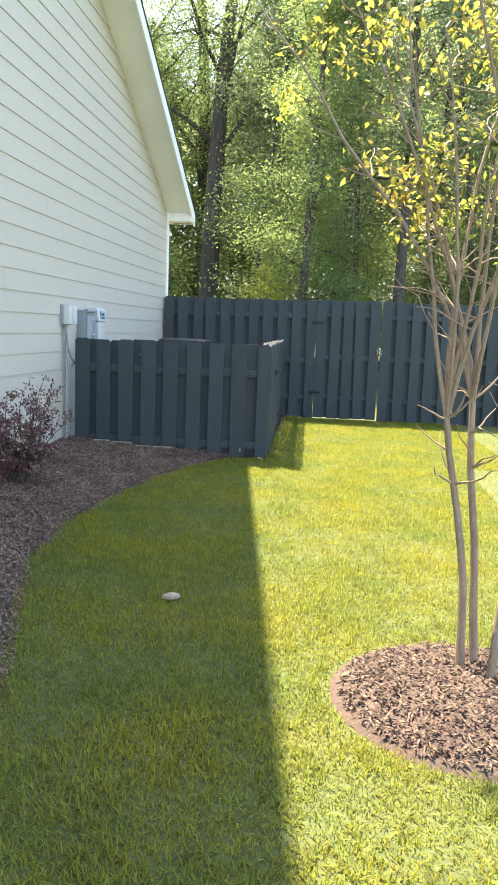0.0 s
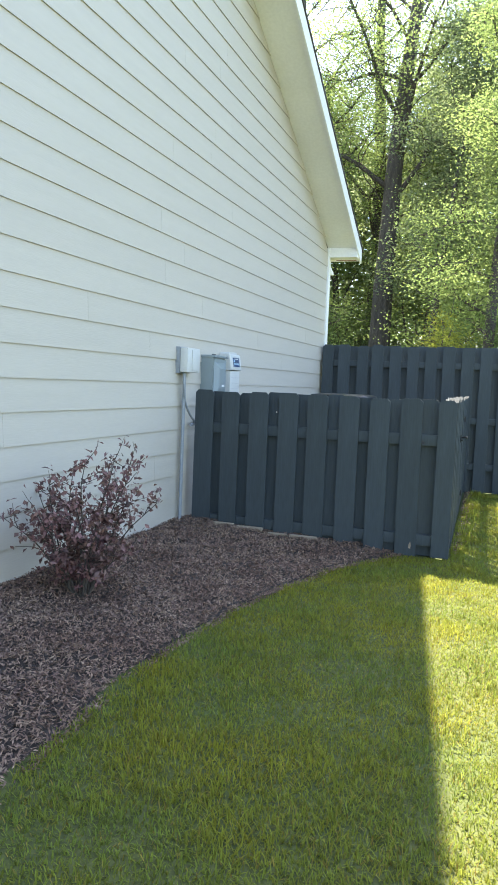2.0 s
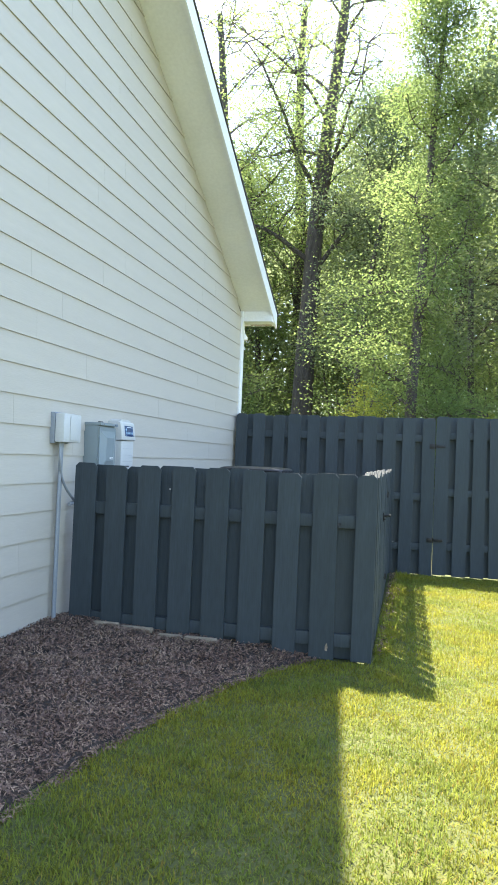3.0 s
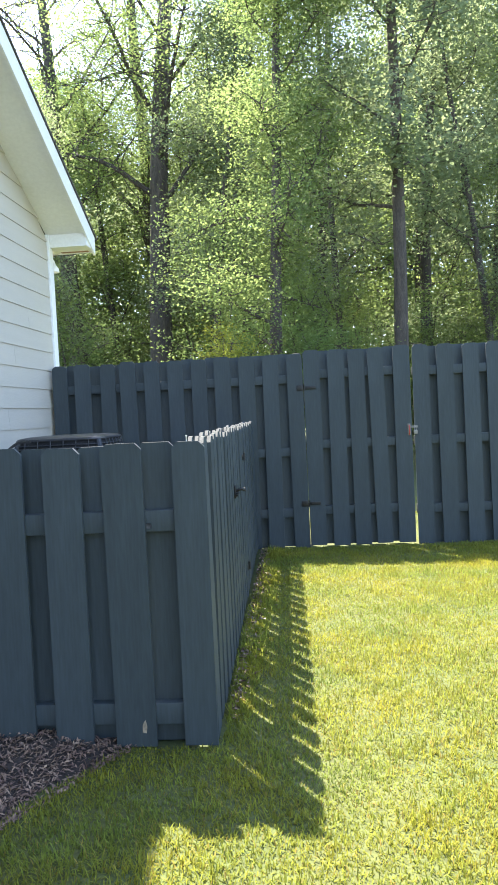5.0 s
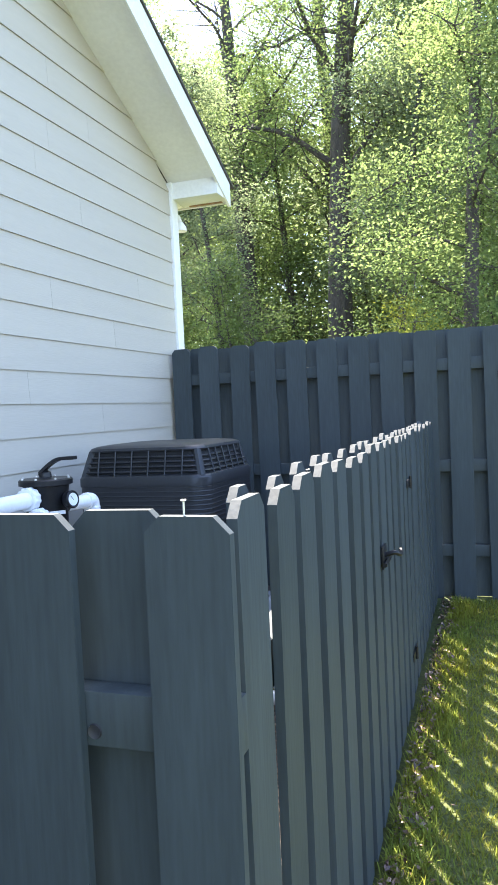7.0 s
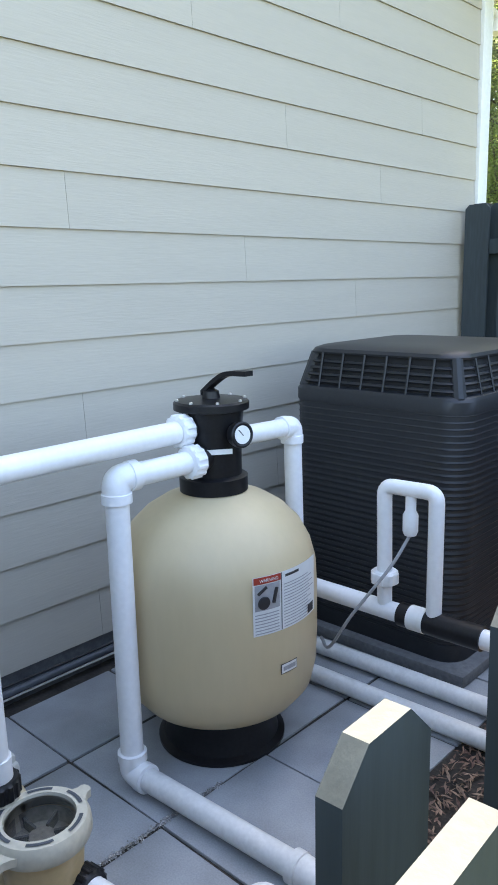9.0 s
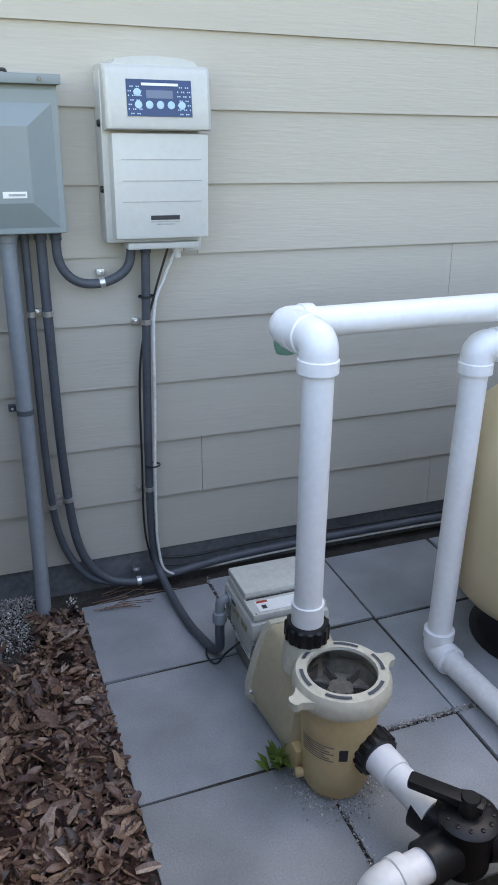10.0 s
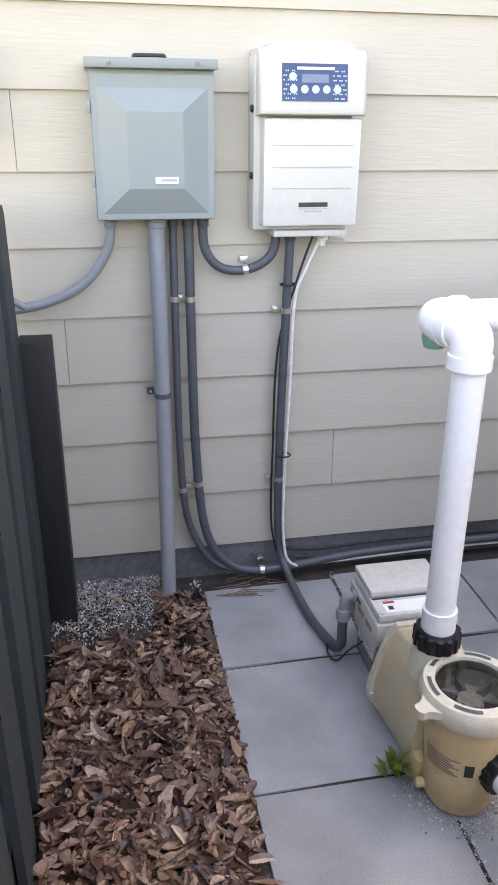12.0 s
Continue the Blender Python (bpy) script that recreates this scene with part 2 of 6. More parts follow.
# ---- mesh helpers ----
class Shape:
    """Vertices and faces, gathered piece by piece."""

    def __init__(self):
        self.v, self.f = [], []

    def add(self, verts, faces):
        k = len(self.v)
        self.v += [tuple(p) for p in verts]
        self.f += [tuple(i + k for i in f) for f in faces]
        return self

    def box(self, a, b, m=None, bevel=0.0):
        (x0, y0, z0), (x1, y1, z1) = a, b
        if bevel <= 0:
            pts = [Vector(p) for p in ((x0, y0, z0), (x1, y0, z0), (x1, y1, z0), (x0, y1, z0), (x0, y0, z1), (x1, y0, z1), (x1, y1, z1), (x0, y1, z1))]
            faces = [(3, 2, 1, 0), (4, 5, 6, 7), (0, 1, 5, 4), (1, 2, 6, 5), (2, 3, 7, 6), (3, 0, 4, 7)]
        else:
            bm = bmesh.new()
            bmesh.ops.create_cube(bm, size=1)
            for p in bm.verts:
                p.co = Vector(((x0 + x1) / 2 + p.co.x * (x1 - x0), (y0 + y1) / 2 + p.co.y * (y1 - y0), (z0 + z1) / 2 + p.co.z * (z1 - z0)))
            bmesh.ops.bevel(bm, geom=list(bm.edges), offset=bevel, segments=2, profile=0.6, affect="EDGES")
            bm.verts.index_update()
            pts = [p.co.copy() for p in bm.verts]
            faces = [[p.index for p in f.verts] for f in bm.faces]
            bm.free()
        return self.add([m @ p for p in pts] if m else pts, faces)

    def lathe(self, profile, n=32, m=None, cap=True):
        """Profile of (radius, height), turned about z."""
        pts, faces = [], []
        for r, z in profile:
            pts += [Vector((r * math.cos(math.tau * i / n), r * math.sin(math.tau * i / n), z)) for i in range(n)]
        for k in range(len(profile) - 1):
            faces += [(k * n + i, k * n + (i + 1) % n, (k + 1) * n + (i + 1) % n, (k + 1) * n + i) for i in range(n)]
        if cap:
            faces += [tuple(range(n - 1, -1, -1)), tuple(range((len(profile) - 1) * n, len(profile) * n))]
        return self.add([m @ p for p in pts] if m else pts, faces)

    def tube(self, path, radius, n=16, cap=True):
        """A round bar along a path; radius is one number or one for each point."""
        path = [Vector(p) for p in path]
        radii = radius if isinstance(radius, (list, tuple)) else [radius] * len(path)
        side = None
        pts, faces = [], []
        for k, p in enumerate(path):
            way = (path[min(k + 1, len(path) - 1)] - path[max(k - 1, 0)]).normalized()
            if side is None:
                side = way.orthogonal().normalized()
            side = (side - way * side.dot(way)).normalized()
            up = way.cross(side)
            pts += [p + radii[k] * (math.cos(math.tau * i / n) * side + math.sin(math.tau * i / n) * up) for i in range(n)]
        for k in range(len(path) - 1):
            faces += [(k * n + i, k * n + (i + 1) % n, (k + 1) * n + (i + 1) % n, (k + 1) * n + i) for i in range(n)]
        if cap:
            faces += [tuple(range(n - 1, -1, -1)), tuple(range((len(path) - 1) * n, len(path) * n))]
        return self.add(pts, faces)

    def prism(self, outline, way):
        """A flat outline pushed along a vector."""
        n, way = len(outline), Vector(way)
        pts = [Vector(p) for p in outline]
        faces = [tuple(range(n - 1, -1, -1)), tuple(range(n, 2 * n))] + [(i, (i + 1) % n, n + (i + 1) % n, n + i) for i in range(n)]
        return self.add(pts + [p + way for p in pts], faces)

    def mesh(self, name, mat, smooth=True, angle=35):
        me = bpy.data.meshes.new(name)
        me.from_pydata(self.v, [], self.f)
        bm = bmesh.new()
        bm.from_mesh(me)
        bmesh.ops.recalc_face_normals(bm, faces=bm.faces)
        bm.to_mesh(me)
        bm.free()
        me.materials.append(mat)
        if smooth:
            me.shade_smooth()
            me.set_sharp_from_angle(angle=radians(angle))
        return me


def part(name, shape, mat, parent, label=""):
    ob = new(name, shape if isinstance(shape, bpy.types.Mesh) else shape.mesh(name, mat))
    ob.parent = parent
    if parent.type == "EMPTY":
        ob.matrix_parent_inverse = Matrix.Translation(-Vector(parent.location))
    return tagged(ob, label)


def thing(name, label, category, at=(0, 0, 0), group="", kind=""):
    ob = new(name)
    ob.location = at
    ob.empty_display_size = 0.1
    return tagged(ob, label, category, group, kind)


def solid(name, shape, mat, label, category, kind="", group=""):
    return tagged(new(name, shape.mesh(name, mat)), label, category, group, kind)


def bent(points, bend=0.03, steps=5):
    """A path with its corners rounded."""
    pts = [Vector(p) for p in points]
    out = [pts[0]]
    for a, b, c in zip(pts, pts[1:], pts[2:]):
        r = min(bend, (b - a).length * 0.49, (c - b).length * 0.49)
        p, q = b + (a - b).normalized() * r, b + (c - b).normalized() * r
        out += [(1 - s) ** 2 * p + 2 * s * (1 - s) * b + s * s * q for s in (i / steps for i in range(steps + 1))]
    return out + [pts[-1]]


def curve(points, steps=10):
    """A smooth path through the points."""
    pts = [Vector(p) for p in points]
    pts = [2 * pts[0] - pts[1]] + pts + [2 * pts[-1] - pts[-2]]
    out = []
    for a, b, c, d in zip(pts, pts[1:], pts[2:], pts[3:]):
        for i in range(steps):
            s = i / steps
            out.append(0.5 * (2 * b + (c - a) * s + (2 * a - 5 * b + 4 * c - d) * s * s + (3 * b - 3 * c + d - a) * s ** 3))
    return out + [pts[-2]]


def raw_mesh(name, verts, faces, mat):
    """A large mesh from arrays: verts (n, 3), faces (m, 3 or 4)."""
    me = bpy.data.meshes.new(name)
    verts, faces = np.asarray(verts, np.float32), np.asarray(faces, np.int32)
    size = faces.shape[1]
    me.vertices.add(len(verts))
    me.vertices.foreach_set("co", verts.ravel())
    me.loops.add(faces.size)
    me.loops.foreach_set("vertex_index", faces.ravel())
    me.polygons.add(len(faces))
    me.polygons.foreach_set("loop_start", np.arange(len(faces), dtype=np.int32) * size)
    me.update(calc_edges=True)
    me.materials.append(mat)
    return me


def flakes(rng, centres, length, width, tilt, up=0.0, fold=0.25):
    """Pointed folded leaves or chips (4 points, 2 triangles joined in a quad) at the centres, turned at random."""
    n = len(centres)
    yaw, pitch, roll = rng.uniform(0, math.tau, n), rng.normal(up, tilt, n), rng.normal(0, tilt, n)
    ahead = np.stack([np.cos(yaw) * np.cos(pitch), np.sin(yaw) * np.cos(pitch), np.sin(pitch)], 1)
    flat = np.stack([-np.sin(yaw), np.cos(yaw), 0 * yaw], 1)
    above = np.cross(ahead, flat)
    side = flat * np.cos(roll)[:, None] + above * np.sin(roll)[:, None]
    above = np.cross(ahead, side)
    l, w = (length * rng.uniform(0.6, 1.3, n))[:, None], (width * rng.uniform(0.6, 1.3, n))[:, None]
    verts = np.stack([centres - ahead * l / 2, centres + side * w / 2 + above * w * fold, centres + ahead * l / 2, centres - side * w / 2 + above * w * fold], 1).reshape(-1, 3)
    k = np.arange(n)[:, None] * 4
    faces = np.concatenate([k + (0, 1, 2), k + (0, 2, 3)], 0)
    return verts, faces


# ---- house ----
ROW, SILL = 0.203, 0.12
CORNER_Y, RIDGE_Y, PITCH = 5.20, -4.0, 0.492


def rake(y):
    """Height at which the gable wall meets the sloping soffit."""
    return 3.45 + PITCH * (5.13 - y) if y > RIDGE_Y else 3.45 + PITCH * (5.13 - 2 * RIDGE_Y + y)


FRONT_Y = 2 * RIDGE_Y - CORNER_Y
house = thing("house", "cream lap-sided gabled house with white trim", "house", (0, 0, 0))
core = Shape().prism([(-0.03, y, z) for y, z in ((FRONT_Y, 0.0), (CORNER_Y, 0.0), (CORNER_Y, rake(CORNER_Y)), (RIDGE_Y, rake(RIDGE_Y)), (FRONT_Y, rake(FRONT_Y)))], (-9.0, 0, 0))
wall = part("wall", core, SIDING, house)
part("foundation", Shape().box((-0.2, FRONT_Y, -0.3), (-0.012, CORNER_Y - 0.02, SILL - 0.004)), FOUNDATION, house, "dark grey concrete foundation strip")
part("corner_trim", Shape().box((-0.03, CORNER_Y - 0.10, SILL), (0.018, CORNER_Y, 3.45), bevel=0.003), TRIM, house)
part("corner_return", Shape().box((-0.14, CORNER_Y + 0.001, SILL), (0.018, CORNER_Y + 0.02, 3.30), bevel=0.003), TRIM, house)
OVER, EAVE_Y = 0.42, 5.42


def along_rake(x0, x1, low, high, ends=(RIDGE_Y, EAVE_Y)):
    """A sloping board under the roof's edge, from ridge to eave."""
    shape = Shape()
    a, b = ends
    za, zb = 3.45 + PITCH * (5.13 - a), 3.45 + PITCH * (5.13 - b)
    return shape.prism([(x0, a, za + low), (x0, b, zb + low), (x0, b, zb + high), (x0, a, za + high)], (x1 - x0, 0, 0))


part("rake_soffit", along_rake(-0.02, OVER, 0.0, 0.02), SOFFIT, house, "cream sloping soffit under the gable overhang")
part("fascia", along_rake(OVER, OVER + 0.025, -0.05, 0.15), TRIM, house, "white rake fascia board")
part("roof", along_rake(-9.5, OVER + 0.038, 0.155, 0.178, (RIDGE_Y, EAVE_Y + 0.06)), SHINGLE, house, "dark shingled roof")
part("roof_front", Shape().prism([(-9.5, y, 3.45 + PITCH * (5.13 - 2 * RIDGE_Y + y) + d) for y, d in ((RIDGE_Y, 0.155), (FRONT_Y - 0.2, 0.155), (FRONT_Y - 0.2, 0.185), (RIDGE_Y, 0.185))], (9.97, 0, 0)), SHINGLE, house, "dark shingled roof")
part("fascia_front", Shape().prism([(OVER, y, 3.45 + PITCH * (5.13 - 2 * RIDGE_Y + y) + d) for y, d in ((RIDGE_Y, -0.035), (FRONT_Y - 0.2, -0.035), (FRONT_Y - 0.2, 0.15), (RIDGE_Y, 0.15))], (0.025, 0, 0)), TRIM, house)
# boxed return at the foot of the gable, with its open wooden underside
part("eave_return", Shape().prism([(0.0, 5.13, 3.31), (0.0, EAVE_Y + 0.02, 3.31), (0.0, EAVE_Y + 0.02, 3.43), (0.0, 5.13, 3.455)], (OVER + 0.012, 0, 0)), TRIM, house, "white boxed eave return")
part("eave_underside", Shape().box((0.06, 5.385, 3.302), (OVER - 0.05, EAVE_Y, 3.309)), BARE_WOOD, house, "bare brown plywood under the eave")
part("eave_soffit", Shape().box((-9.2, CORNER_Y + 0.02, 3.305), (0.0, EAVE_Y, 3.32)), SOFFIT, house)
part("eave_fascia", Shape().box((-9.2, EAVE_Y + 0.021, 3.30), (OVER, EAVE_Y + 0.045, 3.44)), TRIM, house)
lamp = Shape().tube([(-0.02, 5.23, 3.20), (-0.02, 5.31, 3.20), (-0.02, 5.34, 3.17)], 0.02, 10).lathe([(0.02, 0.0), (0.055, -0.05), (0.06, -0.09)], 14, pose(-0.02, 5.34, 3.17))
part("flood_lamp", lamp, TRIM, house, "small white flood lamp under the eave")

# ---- fences ----
def board_mesh(name, width, height, thick=0.018, ear=0.026):
    """A dog-eared upright board; its foot at the origin, its face towards -y."""
    w = width / 2
    outline = [(-w, 0, 0), (w, 0, 0), (w, 0, height - ear), (w - ear, 0, height), (-w + ear, 0, height), (-w, 0, height - ear)]
    shape = Shape().prism(outline, (0, thick, 0))
    me = shape.mesh(name, FENCE, smooth=False)
    return me


def fence_run(fence, length, pitch, width, height, foot, rng, start=0.0, rails=(0.22, 0.95), posts=(), double=True, post_height=None, inner_shift=lambda i: 0.0, deep=0.089, first_inner=0, slim_inner=0.0, odd_board=None):
    """Boards on both faces of the rails, along local +x; outer face at local y = 0."""
    meshes = [board_mesh("board", width + dw, height + dh) for dw, dh in ((0, 0), (0.006, 0.006), (-0.005, -0.005))]
    inner = [board_mesh("board", width - slim_inner, height + dh) for dh in (0, 0.006, -0.005)]
    count = int((length - start - width * 0.5) / pitch + 0.02) + 1

    def place(me, x, y, z, turn=0.0, name="board"):
        ob = new(name, me)
        ob.parent = fence
        ob.location, ob.rotation_euler = (x, y, z), (rng.gauss(0, 0.003), rng.gauss(0, 0.005), rng.gauss(0, 0.008))
        return ob

    for i in range(count):
        if odd_board and i == odd_board[0] % count:
            place(board_mesh("board", odd_board[1], height), start + i * pitch + odd_board[2], 0.0, foot)
            continue
        place(rng.choice(meshes), start + i * pitch + rng.gauss(0, 0.004), rng.uniform(-0.002, 0.002), foot + rng.uniform(-0.006, 0.006))
        if double and i >= first_inner and start + (i + 0.5) * pitch + width / 2 < length:
            place(rng.choice(inner), start + (i + 0.5) * pitch + inner_shift(i) + rng.gauss(0, 0.006), deep + rng.uniform(-0.001, 0.002), foot + rng.uniform(-0.008, 0.006))
    for z in rails:
        ob = new("rail", Shape().box((0.0, 0.0205, -0.045), (length, deep - 0.0025, 0.045), bevel=0.004).mesh("rail", FENCE))
        ob.parent, ob.location = fence, (0, 0, z)
    for x in posts:
        h = post_height or height - 0.06
        ob = new("post", Shape().box((-0.045, deep + 0.008 if deep < 0.08 else 0.110, -0.1), (0.045, deep + 0.098 if deep < 0.08 else 0.200, h), bevel=0.005).mesh("post", SHADED_POST))
        ob.parent, ob.location = fence, (x, 0, 0)


rng = random.Random(11)
front_fence = thing("fence", "low charcoal-painted shadowbox fence beside the house wall", "fence", (0.10, 0.0, 0.0), "enclosure fences")
fence_run(front_fence, 2.250, 0.263, 0.168, 1.285, 0.0, rng, start=0.066, rails=(0.13, 0.955), posts=(0.06,), post_height=0.92, deep=0.072, odd_board=(-1, 0.140, 0.016))
side_fence = thing("fence", "low charcoal-painted shadowbox fence with sunlit board tops", "fence", (2.352, 0.028, 0.0), "enclosure fences")
side_fence.rotation_euler = (0, 0, radians(91.93))
fence_run(side_fence, 4.82, 0.2065, 0.138, 1.297, 0.0, rng, start=0.097, rails=(0.14, 0.97), posts=(1.4, 2.9, 4.3), inner_shift=lambda i: min(0.004, -0.125 + 0.055 * i), first_inner=1, deep=0.081, slim_inner=0.040, odd_board=(0, 0.155, 0.018))
# lever latch and hinge on the outside of the low fence
def on_side_fence(y, z):
    """A place on the outer face of the low side fence; x points outwards, y along it."""
    return Matrix.Translation((2.352 - 0.0337 * (y - 0.028), y, z)) @ Matrix.Rotation(radians(1.93), 4, "Z")


m = on_side_fence(1.70, 0.885)
latch = thing("gate_latch", "black iron gate latch on the low fence", "latch", tuple(m.translation))
part("plate", Shape().box((0.001, -0.045, -0.035), (0.010, 0.045, 0.045), m, bevel=0.002), BLACK, latch)
part("lever", Shape().tube([m @ p for p in curve([(0.010, 0.0, 0.01), (0.045, 0.0, 0.02), (0.062, 0.02, 0.01), (0.060, 0.06, 0.018)], 5)], 0.009, 8), BLACK, latch)
part("bolt", Shape().tube([m @ Vector((0.018, -0.08, -0.012)), m @ Vector((0.018, 0.08, -0.012))], 0.008, 8), BLACK, latch)
for y, z in ((2.75, 0.20), (2.75, 1.05)):
    m = on_side_fence(y, z)
    hinge = thing("strap_hinge", "small black strap hinge on the low fence", "hinge", tuple(m.translation), "fence hinges")
    part("strap", Shape().box((0.001, -0.10, -0.018), (0.007, 0.10, 0.018), m, bevel=0.002), BLACK, hinge)
    part("pin", Shape().tube([m @ Vector((0.011, 0, -0.03)), m @ Vector((0.011, 0, 0.03))], 0.007, 8), BLACK, hinge)
back_fence = thing("fence", "tall charcoal-painted shadowbox privacy fence", "fence", (0.03, 4.90, 0.0), "privacy fences")
fence_run(back_fence, 2.70, 0.253, 0.168, 2.055, -0.070, rng, start=0.085, rails=(0.30, 0.95, 1.72), posts=(0.05, 2.64))
gate = thing("fence_gate", "closed tall charcoal-painted board gate", "gate", (2.742, 4.905, 0.0))
fence_run(gate, 1.095, 0.2318, 0.165, 2.055, -0.050, rng, start=0.085, rails=(0.32, 1.02, 1.76))
far_fence = thing("fence", "tall charcoal-painted shadowbox privacy fence beside the gate", "fence", (3.864, 4.90, 0.0), "privacy fences")
fence_run(far_fence, 9.0, 0.258, 0.168, 2.085, -0.085, rng, start=0.085, rails=(0.30, 1.02, 1.74), posts=(0.085, 2.4, 4.8, 7.2))
pull = thing("gate_latch", "rusty steel thumb latch with a small padlock on the tall gate", "latch", (3.815, 4.905, 1.13))
part("plate", Shape().box((3.795, 4.893, 1.075), (3.825, 4.904, 1.195), bevel=0.002), MOTOR, pull)
part("handle", Shape().tube(curve([(3.810, 4.893, 1.18), (3.810, 4.868, 1.15), (3.810, 4.868, 1.10), (3.810, 4.893, 1.08)], 5), 0.006, 8), RED_INK, pull, "rust-red pull handle")
part("hasp", Shape().box((3.826, 4.892, 1.150), (3.900, 4.897, 1.172), bevel=0.001), MOTOR, pull)
part("padlock", Shape().box((3.852, 4.868, 1.085), (3.892, 4.886, 1.125), bevel=0.004), MOTOR, pull, "small dull steel padlock")
part("shackle", Shape().tube(bent([(3.860, 4.877, 1.124), (3.860, 4.877, 1.160), (3.884, 4.877, 1.160), (3.884, 4.877, 1.124)], 0.011, 4), 0.003, 8), MOTOR, pull)
for z in (0.40, 1.62):
    hinge = thing("strap_hinge", "black strap hinge on the tall gate", "hinge", (2.742, 4.89, z), "gate hinges")
    part("strap", Shape().box((2.750, 4.894, z - 0.016), (2.86, 4.9015, z + 0.016), bevel=0.002), BLACK, hinge)
    part("leaf", Shape().box((2.66, 4.890, z - 0.03), (2.733, 4.8965, z + 0.03), bevel=0.002), BLACK, hinge)
    part("pin", Shape().tube([(2.741, 4.889, z - 0.035), (2.741, 4.889, z + 0.035)], 0.007, 8), BLACK, hinge)
# wear on the low front fence
part("bare_patch", Shape().prism([(x, -0.0035, z) for x, z in ((2.036, 0.060), (2.052, 0.056), (2.056, 0.082), (2.050, 0.112), (2.043, 0.104), (2.037, 0.090))], (0, 0.003, 0)), STONE, front_fence, "chipped bare wood patch")
part("knot", Shape().lathe([(0.013, 0.0), (0.012, 0.003), (0.006, 0.001)], 12, pose(2.105, 0.0205, 0.935, 90, 0, 0)), INK, front_fence, "dark round knot hole")
for x, z, size in ((0.754, 0.803, 0.014), (0.853, 1.122, 0.007)):
    part("paint_fleck", Shape().lathe([(size, 0.0), (size * 0.7, 0.0012), (0.001, 0.0015)], 9, pose(x, -0.0025, z, 90, 0, 0)), GREY_INK, front_fence, "pale paint fleck")
nail = thing("long_nail", "galvanised nail standing on a fence board top", "nail", (2.285, 0.012, 1.30))
part("shank", Shape().tube([(2.285, 0.010, 1.27), (2.285, 0.010, 1.307)], 0.0018, 8), STEEL, nail)
part("head", Shape().lathe([(0.004, 0.0), (0.005, 0.0015), (0.004, 0.0025)], 12, pose(2.285, 0.010, 1.307)), STEEL, nail)
closing = thing("fence", "tall charcoal-painted shadowbox privacy fence", "fence", (12.8, 4.9, 0.0), "privacy fences")
closing.rotation_euler = (0, 0, radians(-90))
fence_run(closing, 12.0, 0.30, 0.17, 1.95, 0.03, rng, start=0.085, rails=(0.30, 1.02, 1.74), double=False)

# ---- ground ----
MULCH_EDGE = [(-14, 2.2), (-8, 2.2), (-6, 1.85), (-4.8, 1.43), (-4.13, 1.26), (-3.25, 1.19), (-2.7, 1.21), (-2.05, 1.27), (-1.35, 1.40), (-0.62, 1.64), (0.0, 1.95), (0.3, 2.3)]


def edge(y):
    ys, xs = zip(*MULCH_EDGE)
    return np.interp(y, ys, xs)


def sheet(name, xs, ys, height, mat):
    gx, gy = np.meshgrid(xs, ys)
    gz = height(gx, gy)
    nx, ny = len(xs), len(ys)
    k = (np.arange(ny - 1)[:, None] * nx + np.arange(nx - 1)[None, :]).ravel()[:, None]
    return raw_mesh(name, np.stack([gx, gy, gz], -1).reshape(-1, 3), k + (0, 1, nx + 1, nx), mat)


def lawn_height(x, y):
    return np.where((x < 2.2) & (y > 0.1) & (y < 4.85), -0.12, 0.008 * np.sin(x * 1.7) * np.sin(y * 1.3) - 0.012 - 0.0115 * np.clip(y, 0, 5.5))


far = np.array([-400, -150, -60, -30, -15])
xs = np.concatenate([far, np.linspace(-8, 14, 60), -far[::-1]])
ys = np.concatenate([far, np.linspace(-13, 9, 60), -far[::-1]])
ground = tagged(new("ground", sheet("ground", xs, ys, lawn_height, SOIL)), "mown lawn ground with bare thatch", "ground", kind="structure")
random_numbers = np.random.default_rng(5)


